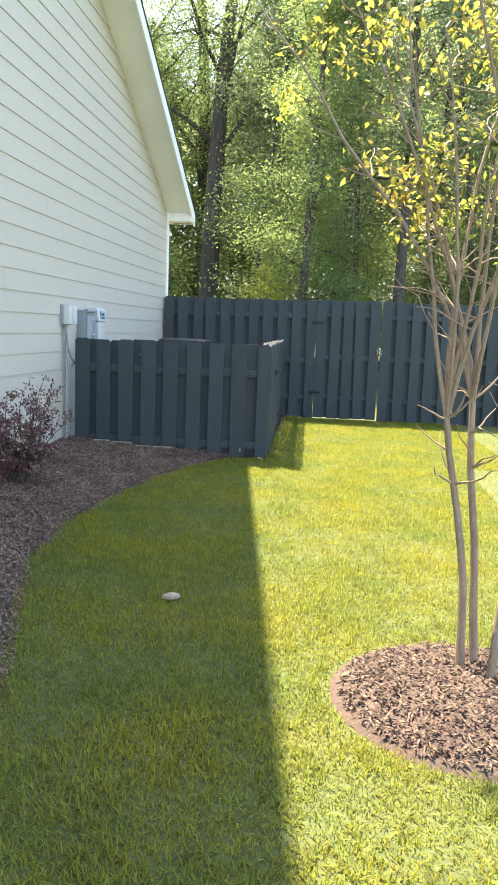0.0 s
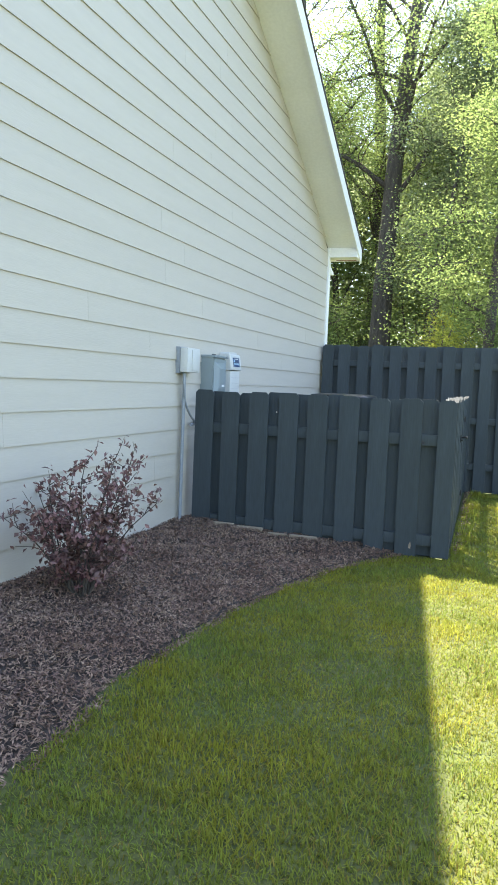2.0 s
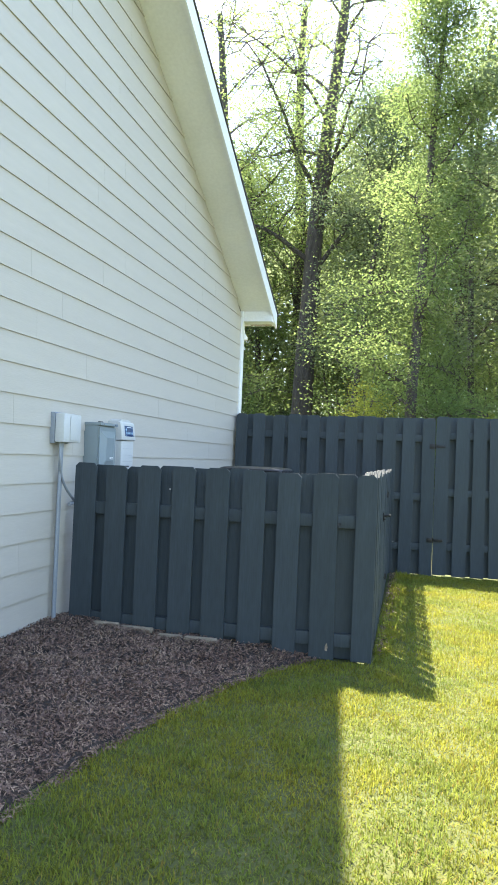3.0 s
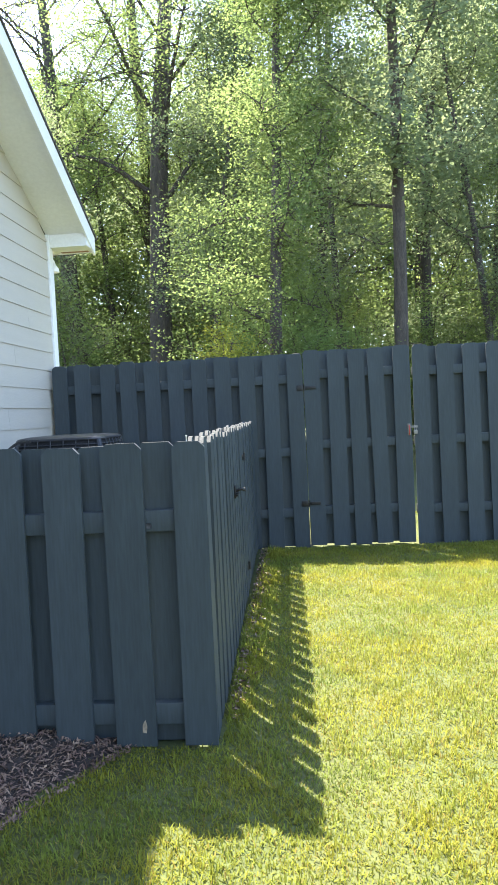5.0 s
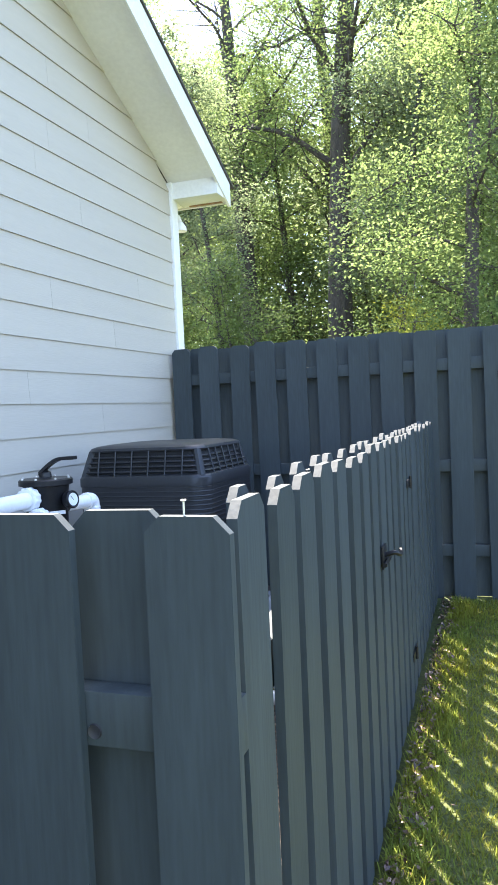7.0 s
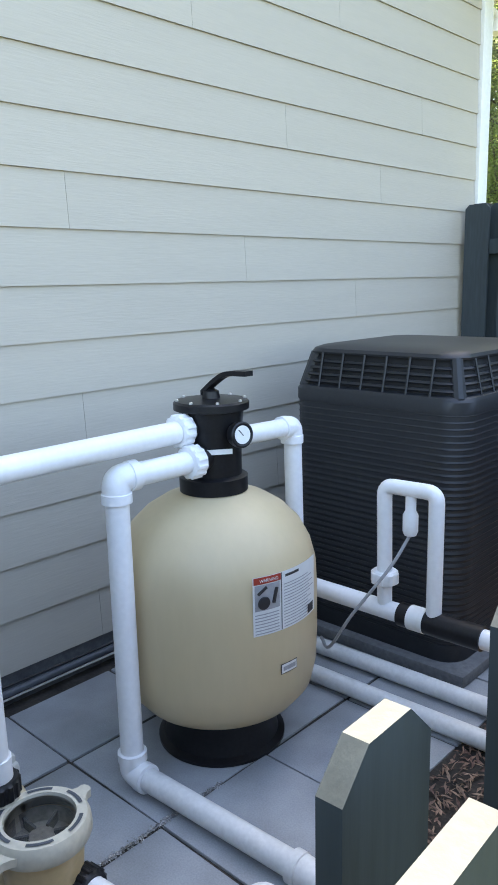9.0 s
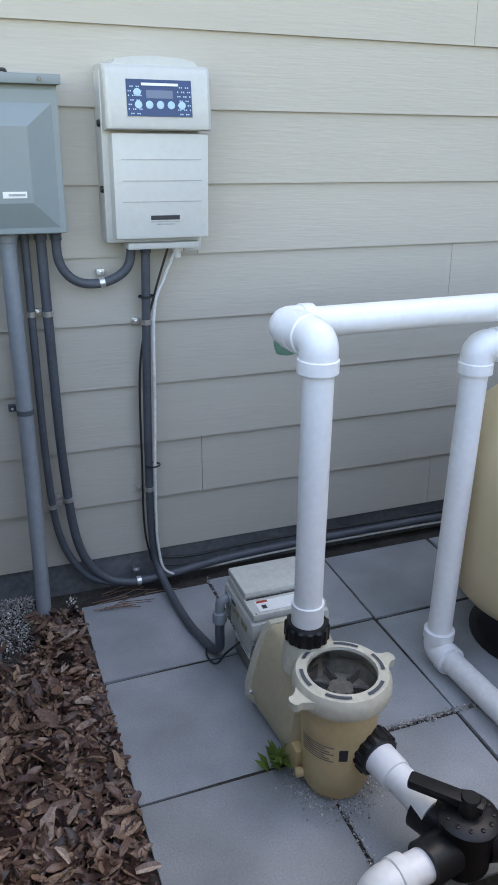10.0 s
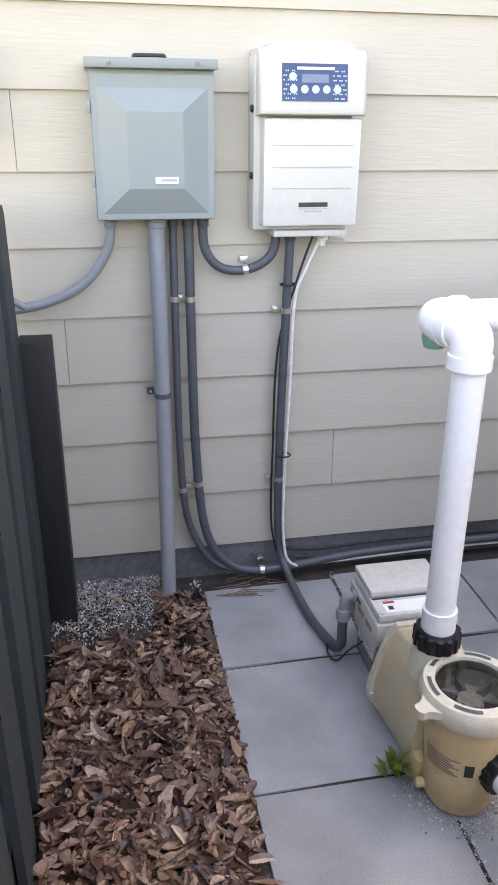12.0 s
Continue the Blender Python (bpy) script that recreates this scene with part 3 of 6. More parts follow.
def grass(count, x0, x1, y0, y1, tall):
    r = random_numbers
    x, y = r.uniform(x0, x1, count), r.uniform(y0, y1, count)
    keep = (x > edge(y) + r.normal(0, 0.02, count)) & ~((x < 2.365 - 0.0337 * y) & (y > 0.0)) & ~(np.hypot((x - 3.70) / 0.60, (y + 5.60) / 0.56) < 1 + r.normal(0, 0.03, count))
    keep &= ~((y > 4.86) & (y < 5.05))
    x, y = x[keep], y[keep]
    n = len(x)
    tuft = np.full(n, 0.85)
    for wave, way, shift in ((2.3, 0.4, 1.0), (5.1, 2.2, 4.0), (9.7, 1.2, 2.5), (17.0, 2.9, 0.3), (31.0, 0.9, 5.0)):
        tuft += 0.12 * np.sin(wave * (x * math.cos(way) + y * math.sin(way)) + shift + 1.7 * np.sin(wave * 0.63 * (y * math.cos(way) - x * math.sin(way))))
    h = tall * r.uniform(0.5, 1.05, n) * np.clip(tuft, 0.55, 1.2)
    yaw, lean = r.uniform(0, math.tau, n), r.uniform(0.2, 1.35, n)
    w = r.uniform(0.0012, 0.0027, n)
    base = np.stack([x, y, lawn_height(x, y) - 0.002], 1)
    side = np.stack([-np.sin(yaw), np.cos(yaw), 0 * yaw], 1) * w[:, None]
    out = np.stack([np.cos(yaw) * np.sin(lean), np.sin(yaw) * np.sin(lean), np.cos(lean)], 1) * h[:, None]
    mid = base + out * 0.55 + np.stack([0 * x, 0 * x, h * 0.10], 1)
    verts = np.stack([base - side, base + side, mid + side * 0.8, mid - side * 0.8, base + out], 1).reshape(-1, 3)
    k = np.arange(n)[:, None] * 5
    return verts, np.concatenate([k + (0, 1, 2), k + (0, 2, 3), k + (3, 2, 4)], 0)


for count, box in ((280000, (1.15, 4.6, -7.8, 0.0, 0.044)), (120000, (2.15, 5.2, 0.0, 4.9, 0.046)), (95000, (4.6, 9.5, -7.8, 4.9, 0.05)), (20000, (-2.0, 8.0, 5.05, 9.0, 0.12))):
    tagged(new("grass", raw_mesh("grass", *grass(count, *box), GRASS)), "short green lawn grass", "grass", kind="stuff")
for count, box in ((34000, (1.15, 4.6, -7.8, 0.0, 0.036)), (14000, (2.15, 5.2, 0.0, 4.9, 0.038))):
    tagged(new("straw", raw_mesh("straw", *grass(count, *box), THATCH)), "dry straw blades among the lawn grass", "grass", kind="stuff")

tagged(new("grass", raw_mesh("grass", *grass(9000, 2.15, 2.47, 0.02, 4.8, 0.085), GRASS)), "untrimmed taller grass along the fence foot", "grass", kind="stuff")

# mulch bed along the house
def bed_height(x, y):
    t = np.clip(x / edge(y), 0, 1)
    return 0.125 * (1 - t) ** 0.8 + 0.014 * np.sin(x * 9 + np.sin(y * 3)) * np.sin(y * 7 + np.sin(x * 5)) + 0.006 * np.sin(x * 23) * np.sin(y * 19) - np.where(t > 0.98, 0.015, 0.0)


bed_y = np.linspace(-13, 0.075, 150)
t = np.linspace(0, 1.0, 26)
gx = (t[None, :] * edge(bed_y)[:, None])
gy = np.repeat(bed_y[:, None], 26, 1)
k = (np.arange(149)[:, None] * 26 + np.arange(25)[None, :]).ravel()[:, None]
tagged(new("mulch_bed", raw_mesh("mulch_bed", np.stack([gx - 0.02, gy, bed_height(gx, gy)], -1).reshape(-1, 3), k + (0, 1, 27, 26), MULCH_SOIL)), "dark mounded mulch bed along the wall", "mulch", kind="structure")


def chips(count, spot, length, width, tilt, seed):
    r = np.random.default_rng(seed)
    pts = spot(r, count)
    return flakes(r, pts, length, width, tilt)


def on_bed(r, n):
    y = -8 + 8.05 * r.uniform(0, 1, n) ** 0.75
    x = r.uniform(0.0, 1.03, n) * edge(y)
    return np.stack([x, y, bed_height(x, y) + r.uniform(0.004, 0.018, n)], 1)


tagged(new("mulch_chips", raw_mesh("mulch_chips", *chips(75000, on_bed, 0.030, 0.008, 0.5, 7), MULCH)), "dark shredded bark mulch", "mulch", kind="stuff")

# round tree bed in the lawn
bed = Shape().lathe([(0.62, -0.03), (0.58, 0.0), (0.45, 0.03), (0.2, 0.06), (0.02, 0.065)], 40, Matrix.Translation((3.70, -5.60, 0)) @ Matrix.Diagonal((1.0, 0.95, 1, 1)))
solid("tree_bed", bed, TREE_SOIL, "round bare mulched bed in the lawn", "mulch", "structure")


def on_ring(r, n):
    d, a = np.sqrt(r.uniform(0, 1, n)) * 0.555, r.uniform(0, math.tau, n)
    return np.stack([3.70 + d * np.cos(a), -5.60 + 0.95 * d * np.sin(a), 0.075 * (1 - (d / 0.62) ** 1.5) + r.uniform(0, 0.015, n)], 1)


tagged(new("mulch_chips", raw_mesh("mulch_chips", *chips(5200, on_ring, 0.036, 0.009, 0.4, 8), STRAW)), "sun-bleached brown bark mulch", "mulch", kind="stuff")
pebble = Shape().lathe([(0.001, 0), (0.04, 0.004), (0.052, 0.016), (0.044, 0.030), (0.02, 0.038), (0.001, 0.039)], 18, Matrix.Translation((2.255, -4.70, -0.008)) @ Matrix.Rotation(0.5, 4, "Z") @ Matrix.Diagonal((1.0, 0.62, 1, 1)))
solid("stone", pebble, STONE, "smooth tan stone lying on the lawn", "stone")
for x, y, s in ((0.42, -0.06, 0.9), (0.67, -0.07, 1.1), (0.91, -0.06, 1.0), (1.16, -0.08, 1.1)):
    m = Matrix.Translation((x, y, float(bed_height(np.array(x), np.array(y))) - 0.012)) @ Matrix.Diagonal((s, 1, 1, 1))
    solid("edging_stone", Shape().box((-0.11, -0.03, 0.0), (0.11, 0.025, 0.036), m, bevel=0.012), STONE, "flat tan edging stone along the fence foot", "stone", group="edging stones")

# ---- equipment yard ----
yard = sheet("yard", np.linspace(-0.02, 2.30, 30), np.linspace(0.08, 4.88, 50), lambda x, y: -0.008 + 0.004 * np.sin(x * 11) * np.sin(y * 13), JOINT)
for p in yard.vertices:
    p.co.x *= (2.33 - 0.0337 * p.co.y) / 2.30
tagged(new("yard_ground", yard), "dirt ground inside the equipment enclosure", "ground", kind="structure")
paving = thing("paving", "grey square concrete pavers with dirt joints", "paving", (0.5, 1.5, 0), kind="structure")
slab = {}
rng = random.Random(4)
for i in range(3):
    for j in range(9):
        w, d = (0.394 if i == 0 else 0.4475), 0.4465
        if w not in slab:
            slab[w] = Shape().box((-w / 2, -d / 2, -0.045), (w / 2, d / 2, 0.0), bevel=0.005).mesh("paver", PAVER)
        ob = new("paver", slab[w])
        ob.parent, ob.matrix_parent_inverse = paving, Matrix.Translation((-0.5, -1.5, 0))
        ob.location = ((0.288, 0.719, 1.176)[i] + rng.gauss(0, 0.002) - (0.018 if j else 0), 0.582 + 0.2285 + j * 0.4555, rng.uniform(-0.003, 0.002))
        ob.rotation_euler = (rng.gauss(0, 0.003), rng.gauss(0, 0.003), rng.gauss(0, 0.004))


def in_pile(r, n):
    x, y = r.uniform(0.12, 2.22, n), r.uniform(0.10, 0.576, n)
    y = np.where((x < 0.33 + 0.05 * np.sin(y * 40)) & (y < 0.42) & (r.uniform(0, 1, n) < 0.96), r.uniform(0.42, 0.560, n), y)
    x = np.where((x < 0.36) & (r.uniform(0, 1, n) < 0.6), r.uniform(0.36, 2.22, n), x)
    return np.stack([x, y, 0.008 + 0.034 * r.uniform(0, 1, n) * np.clip(1.25 - np.abs(y - 0.3) / 0.3, 0.1, 1)], 1)


litter = thing("leaf_litter", "heap of curled brown dead leaves beside the pavers", "leaves", (1.0, 0.35, 0), kind="stuff")


def leaf_mesh(seed):
    """One dry oval leaf: a ridge line with two curled halves."""
    r = random.Random(seed)
    curl, twist, wide, bow = r.uniform(-0.25, 0.55), r.uniform(-1.0, 1.0), r.uniform(0.65, 1.2), r.gauss(0, 0.4)
    shape = Shape()
    blunt = r.uniform(0.03, 0.2)
    stations = [(-0.5, blunt), (-0.35, 0.32 * r.uniform(0.8, 1.2)), (-0.1, 0.46 * r.uniform(0.85, 1.15)), (0.2, 0.43 * r.uniform(0.8, 1.2)), (0.42, 0.26 * r.uniform(0.7, 1.3)), (0.5, blunt * 0.7)]
    verts = []
    for s, w in stations:
        lift = curl * 0.35 * (s * s)
        for side in (-1, 0, 1):
            a = twist * s
            ragged = r.uniform(0.75, 1.2) if side else 1.0
            verts.append((s, bow * (s * s - 0.1) + side * w * ragged * wide * 0.45 * math.cos(a), lift + abs(side) * w * curl * 0.7 + side * w * math.sin(a) * 0.4))
    faces = []
    for i in range(len(stations) - 1):
        for c in (0, 1):
            faces.append((3 * i + c, 3 * i + c + 1, 3 * i + 4 + c, 3 * i + 3 + c))
    return shape.add(verts, faces).mesh("leaf", PALE_LEAF if seed % 7 in (3, 5) else DEAD_LEAF)


leaves = [leaf_mesh(i) for i in range(24)]
spots = in_pile(np.random.default_rng(12), 290)
spots[:, 2] += 0.016
for p in spots:
    ob = new("leaf", rng.choice(leaves))
    ob.parent, ob.matrix_parent_inverse = litter, Matrix.Translation((-1.0, -0.35, 0))
    ob.location = p
    ob.rotation_euler = (rng.gauss(0, 0.34), rng.gauss(0, 0.3), rng.uniform(0, 6.28))
    s = 0.036 + 0.046 * rng.random() ** 1.4
    ob.scale = (s, s * rng.uniform(0.75, 1.1), s)
# the lower layers of the heap, joined
arrays = [(np.array([v.co for v in me.vertices]), np.array([p.vertices[:] for p in me.polygons])) for me in leaves]
pts, quads, r = [], [], np.random.default_rng(13)
total = 0
for p in in_pile(r, 8000):
    verts, faces = arrays[r.integers(24)]
    m = np.array(Euler((r.normal(0, 0.34), r.normal(0, 0.3), r.uniform(0, 6.28))).to_matrix()) * (0.024 + 0.040 * r.uniform(0, 1) ** 1.3)
    pts.append(verts @ m.T + p)
    quads.append(faces + total)
    total += len(verts)
part("leaf_layer", raw_mesh("leaf_layer", np.concatenate(pts), np.concatenate(quads), DEAD_LEAF), None, litter)


def in_grit(r, n):
    x, y = np.abs(r.normal(0.0, 0.17, n)) + 0.01, r.uniform(0.09, 0.44, n)
    extra = r.uniform(0, 1, n) < 0.12
    x = np.where(extra, r.uniform(0.05, 1.0, n), x)
    y = np.where(extra, r.normal(0.562, 0.008, n), y)
    return np.stack([x, np.clip(y, 0.09, 0.577), r.uniform(0.0, 0.02, n) + 0.015 * np.exp(-x * 5)], 1)


tagged(new("grit", raw_mesh("grit", *chips(6500, in_grit, 0.0075, 0.006, 0.8, 14), GRIT)), "pale grit and sand against the foundation", "gravel", kind="stuff")


def on_joints(r, n):
    """Pale grit washed into paver joints and round the pump's foot."""
    kind = r.uniform(0, 1, n)
    a, d = r.uniform(0, math.tau, n), np.abs(r.normal(0.085, 0.028, n))
    x = np.where(kind < 0.45, 1.03 + d * np.cos(a), np.where(kind < 0.75, 0.93 + r.normal(0, 0.006, n), r.uniform(0.06, 1.38, n)))
    y = np.where(kind < 0.45, 1.06 + d * np.sin(a), np.where(kind < 0.75, r.uniform(1.1, 1.75, n), 1.038 + r.normal(0, 0.005, n)))
    return np.stack([x, y, r.uniform(0.0, 0.006, n)], 1)


tagged(new("grit", raw_mesh("grit", *chips(3500, on_joints, 0.006, 0.005, 0.8, 19), GRIT)), "pale grit in the paver joints", "gravel", kind="stuff")


def right_strip(r, n):
    y = r.uniform(0.6, 4.8, n)
    return np.stack([r.uniform(1.41, 2.24 - 0.0337 * y, n), y, r.uniform(0.0, 0.02, n)], 1)


tagged(new("mulch_chips", raw_mesh("mulch_chips", *chips(9000, right_strip, 0.035, 0.01, 0.45, 15), MULCH)), "dark mulch beside the pavers", "mulch", kind="stuff")

def fence_foot(r, n):
    """Dead leaves and bare bits fallen along the outside of the low fence."""
    y = r.uniform(0.3, 4.85, n)
    x = 2.375 - 0.0337 * y + np.abs(r.normal(0, 0.035 + 0.012 * y, n))
    return np.stack([x, y, lawn_height(x, y) + r.uniform(0.006, 0.025, n)], 1)


tagged(new("fallen_leaves", raw_mesh("fallen_leaves", *chips(900, fence_foot, 0.036, 0.013, 0.5, 29), DEAD_LEAF)), "dead leaves caught along the fence foot", "leaves", kind="stuff")

tagged(new("leaf_bits", raw_mesh("leaf_bits", *chips(2600, lambda r, n: in_pile(r, n) + (0, 0, 0.012), 0.020, 0.007, 0.6, 31), MULCH)), "broken leaf bits and bark among the dead leaves", "leaves", kind="stuff")
cone = thing("pine_cone", "small dark open pine cone lying on the grit", "pine cone", (0.404, 0.494, 0.045))
scales = Shape()
for i in range(60):
    s, a = i / 59, i * 2.4
    girth = 0.020 * math.sin(math.pi * (0.12 + 0.8 * s))
    m = pose(0.404, 0.494, 0.045, 0, 82, 35) @ Matrix.Translation((0, 0, -0.028 + 0.056 * s)) @ Matrix.Rotation(a, 4, "Z")
    scales.add([m @ Vector(p) for p in ((0.004, -0.002, 0), (0.004, 0.002, 0), (girth, 0.006, 0.005), (girth + 0.004, 0.0, 0.008), (girth, -0.006, 0.005))], [(0, 1, 2, 3, 4)])
part("scales", scales.mesh("scales", CONE_BROWN, smooth=False), None, cone)
part("core", Shape().lathe([(0.002, -0.03), (0.007, -0.01), (0.006, 0.015), (0.002, 0.028)], 10, pose(0.404, 0.494, 0.045, 0, 82, 35)), CONE_BROWN, cone)

# sand filter
filter_tank = thing("sand_filter", "tan fibreglass pool sand filter tank on pavers", "filter", (0.72, 1.955, 0))
at = Matrix.Translation((0.72, 1.955, 0))
part("base_ring", Shape().lathe([(0.220, 0.0), (0.220, 0.010), (0.198, 0.020), (0.186, 0.07), (0.192, 0.15), (0.17, 0.16)], 40, at), BLACK, filter_tank, "black moulded base skirt")
profile = [(0.10, 0.128), (0.20, 0.138), (0.272, 0.170), (0.314, 0.222), (0.331, 0.295), (0.335, 0.40), (0.335, 0.56), (0.331, 0.64), (0.314, 0.705), (0.282, 0.765), (0.232, 0.815), (0.172, 0.852), (0.112, 0.873), (0.09, 0.885)]
tank = part("tank", Shape().lathe(profile, 56, at), TANK, filter_tank)


def wrap(name, a0, a1, z0, z1, mat, parent, proud=0.0015, label=""):
    """A sticker round the tank's straight side."""
    n = max(2, int((a1 - a0) / 4))
    shape = Shape()
    r = 0.335 + proud
    verts = []
    for i in range(n + 1):
        a = radians(a0 + (a1 - a0) * i / n)
        verts += [(0.72 + r * math.cos(a), 1.955 + r * math.sin(a), z) for z in (z0, z1)]
    shape.add(verts, [(2 * i, 2 * i + 2, 2 * i + 3, 2 * i + 1) for i in range(n)])
    return part(name, shape, mat, parent, label)


def in_letters(text, size, m, mat, parent, name="lettering"):
    """Raised letters in the built-in font."""
    data = bpy.data.curves.new(name, "FONT")
    data.body, data.size, data.extrude, data.align_x = text, size, 0.0004, "CENTER"
    carrier = bpy.data.objects.new(name, data)
    me = bpy.data.meshes.new_from_object(carrier)
    bpy.data.objects.remove(carrier)
    me.transform(m)
    me.materials.append(mat)
    return part(name, me, None, parent)


def on_tank(angle, z, proud=0.0045):
    a = radians(angle)
    r = 0.335 + proud
    return pose(0.72 + r * math.cos(a), 1.955 + r * math.sin(a), z, 90, 0, angle + 90)


STICKER = (-26, 23, 0.500, 0.687)
sticker = wrap("warning_label", *STICKER, LABEL, filter_tank, label="white printed warning label with a red header")
wrap("red_header", -25.5, -9.5, 0.6640, 0.6855, RED_INK, sticker, 0.003)
in_letters("WARNING", 0.0135, on_tank(-17.0, 0.6700), LABEL, sticker)
wrap("pictogram", -25, -10.3, 0.5800, 0.6610, GREY_INK, sticker, 0.0028)
drum = Shape().lathe([(0.001, 0.0), (0.021, 0.002), (0.019, 0.004), (0.001, 0.005)], 16, on_tank(-20, 0.6040, 0.003))
part("pictogram_drum", drum, INK, sticker)
part("pictogram_lid", Shape().box((-0.018, 0.0, 0.0), (0.018, 0.008, 0.004), on_tank(-20.5, 0.6400, 0.003) @ Matrix.Rotation(0.6, 4, "Z")), INK, sticker)
part("pictogram_bar", Shape().box((-0.005, -0.022, 0.0), (0.005, 0.026, 0.004), on_tank(-13.5, 0.6200, 0.003) @ Matrix.Rotation(-0.25, 4, "Z")), INK, sticker)
wrap("rule", -9.3, -8.8, 0.5020, 0.6855, INK, sticker, 0.003)
for k in range(7):
    wrap("print_line", -25, -10.8, 0.5060 + k * 0.0100, 0.5092 + k * 0.0100, GREY_INK, sticker, 0.003)
for k in range(15):
    wrap("print_line", -7.5, 20 - (k * 5 % 9), 0.5070 + k * 0.0098, 0.5098 + k * 0.0098, GREY_INK, sticker, 0.003)
wrap("print_logo", -6.5, 4, 0.6680, 0.6765, INK, sticker, 0.003)
wrap("print_block", 13, 20, 0.5080, 0.5380, INK, sticker, 0.0032)
small_sticker = wrap("small_label", -10, 2, 0.352, 0.386, INK, filter_tank, label="small white data label with a black border")
wrap("small_face", -9.5, 1.5, 0.3545, 0.3835, LABEL, small_sticker, 0.0022)
wrap("small_print", -8.5, 0.5, 0.362, 0.376, GREY_INK, small_sticker, 0.003)

# multiport valve
valve = thing("multiport_valve", "black six-way valve with pressure gauge on the tank", "valve", (0.72, 1.955, 0.875))
at = Matrix.Translation((0.72, 1.955, 0))
part("collar", Shape().lathe([(0.092, 0.872), (0.112, 0.877), (0.112, 0.925), (0.098, 0.932)], 36, at), BLACK, valve)
part("body", Shape().lathe([(0.094, 0.925), (0.094, 1.04), (0.100, 1.10), (0.104, 1.140)], 36, at), BLACK, valve)
top = part("cover", Shape().lathe([(0.104, 1.140), (0.122, 1.144), (0.122, 1.166), (0.115, 1.172), (0.03, 1.178)], 36, at), BLACK, valve)
for i in range(8):
    a = math.tau * i / 8 + 0.2
    part("screw", Shape().lathe([(0.006, 1.168), (0.006, 1.177), (0.003, 1.179)], 8, Matrix.Translation((0.72 + 0.110 * math.cos(a), 1.955 + 0.110 * math.sin(a), 0))), STEEL, top)
part("hub", Shape().lathe([(0.03, 1.175), (0.026, 1.20), (0.012, 1.208)], 18, at), BLACK, valve)
lever = Shape()
for s, (a, b) in enumerate(zip(curve([(0.70, 1.945, 1.195), (0.745, 1.958, 1.235), (0.79, 1.968, 1.258), (0.868, 1.978, 1.262)], 5), curve([(0.70, 1.945, 1.195), (0.745, 1.958, 1.235), (0.79, 1.968, 1.258), (0.868, 1.978, 1.262)], 5)[1:])):
    w = 0.017
    lever.prism([a + Vector((0, -w, -0.008)), a + Vector((0, w, -0.008)), a + Vector((0, w, 0.008)), a + Vector((0, -w, 0.008))], b - a)
part("lever", lever, BLACK, valve)
gauge_at = Vector((0.855, 1.945, 1.075))
facing = Vector((0.97, -0.18, 0.10)).to_track_quat("Z", "Y").to_matrix().to_4x4()
gauge = part("gauge", Shape().lathe([(0.012, -0.065), (0.014, -0.024), (0.036, -0.022), (0.041, -0.006), (0.041, 0.012), (0.036, 0.015), (0.030, 0.013)], 28, Matrix.Translation(gauge_at) @ facing), BLACK, valve)
part("dial", Shape().lathe([(0.029, 0.011), (0.029, 0.0140)], 24, Matrix.Translation(gauge_at) @ facing), LABEL, gauge, "white gauge dial")
part("needle", Shape().box((-0.0015, -0.004, 0.0142), (0.0015, 0.022, 0.0150), Matrix.Translation(gauge_at) @ facing @ pose(0, 0, 0, 0, 0, 40)), INK, gauge)
side = Vector((0.80, -0.60, 0)).to_track_quat("Z", "Y").to_matrix().to_4x4()
part("tag", Shape().box((-0.05, -0.008, 0.0), (0.05, 0.008, 0.004), Matrix.Translation((0.797, 1.897, 1.02)) @ side), LABEL, valve, "narrow white printed tag")


def union(name, centre, way, parent, mat, r=0.050, deep=0.046, ribs=12):
    """A ribbed screw collar on a pipe."""
    m = Matrix.Translation(centre) @ Vector(way).to_track_quat("Z", "Y").to_matrix().to_4x4()
    n, verts = ribs * 6, []
    rings = ((0.72, -0.5, 0), (0.95, -0.5, 0), (1.0, -0.42, 1), (1.0, 0.36, 1), (0.97, 0.42, 0), (0.92, 0.5, 0), (0.72, 0.5, 0))
    for size, z, toothed in rings:
        for i in range(n):
            rr = r * size + (0.0035 if toothed and i % 6 in (1, 2, 3) else 0.0)
            verts.append(m @ Vector((rr * math.cos(math.tau * i / n), rr * math.sin(math.tau * i / n), z * deep)))
    shape = Shape().add(verts, [(k * n + i, k * n + (i + 1) % n, (k + 1) * n + (i + 1) % n, (k + 1) * n + i) for k in range(len(rings) - 1) for i in range(n)] + [tuple(range(n - 1, -1, -1)), tuple(range((len(rings) - 1) * n, len(rings) * n))])
    return part(name, shape, mat, parent)


def elbow(corner, a, b, parent, r=0.0435, reach=0.058, mat=None):
    """A moulded pipe bend with two sockets; a and b point away along its arms."""
    corner, a, b = Vector(corner), Vector(a).normalized(), Vector(b).normalized()
    path = bent([corner + a * reach, corner, corner + b * reach], reach * 0.85, 8)
    shape = Shape().tube(path, r * 0.97, 24)
    for way in (a, b):
        m = Matrix.Translation(corner + way * reach) @ way.to_track_quat("Z", "Y").to_matrix().to_4x4()
        shape.lathe([(r * 0.9, -0.02), (r * 1.05, -0.016), (r * 1.05, 0.012), (r * 0.86, 0.014)], 24, m)
    return part("elbow", shape, mat or PVC, parent)


PIPE = 0.0355
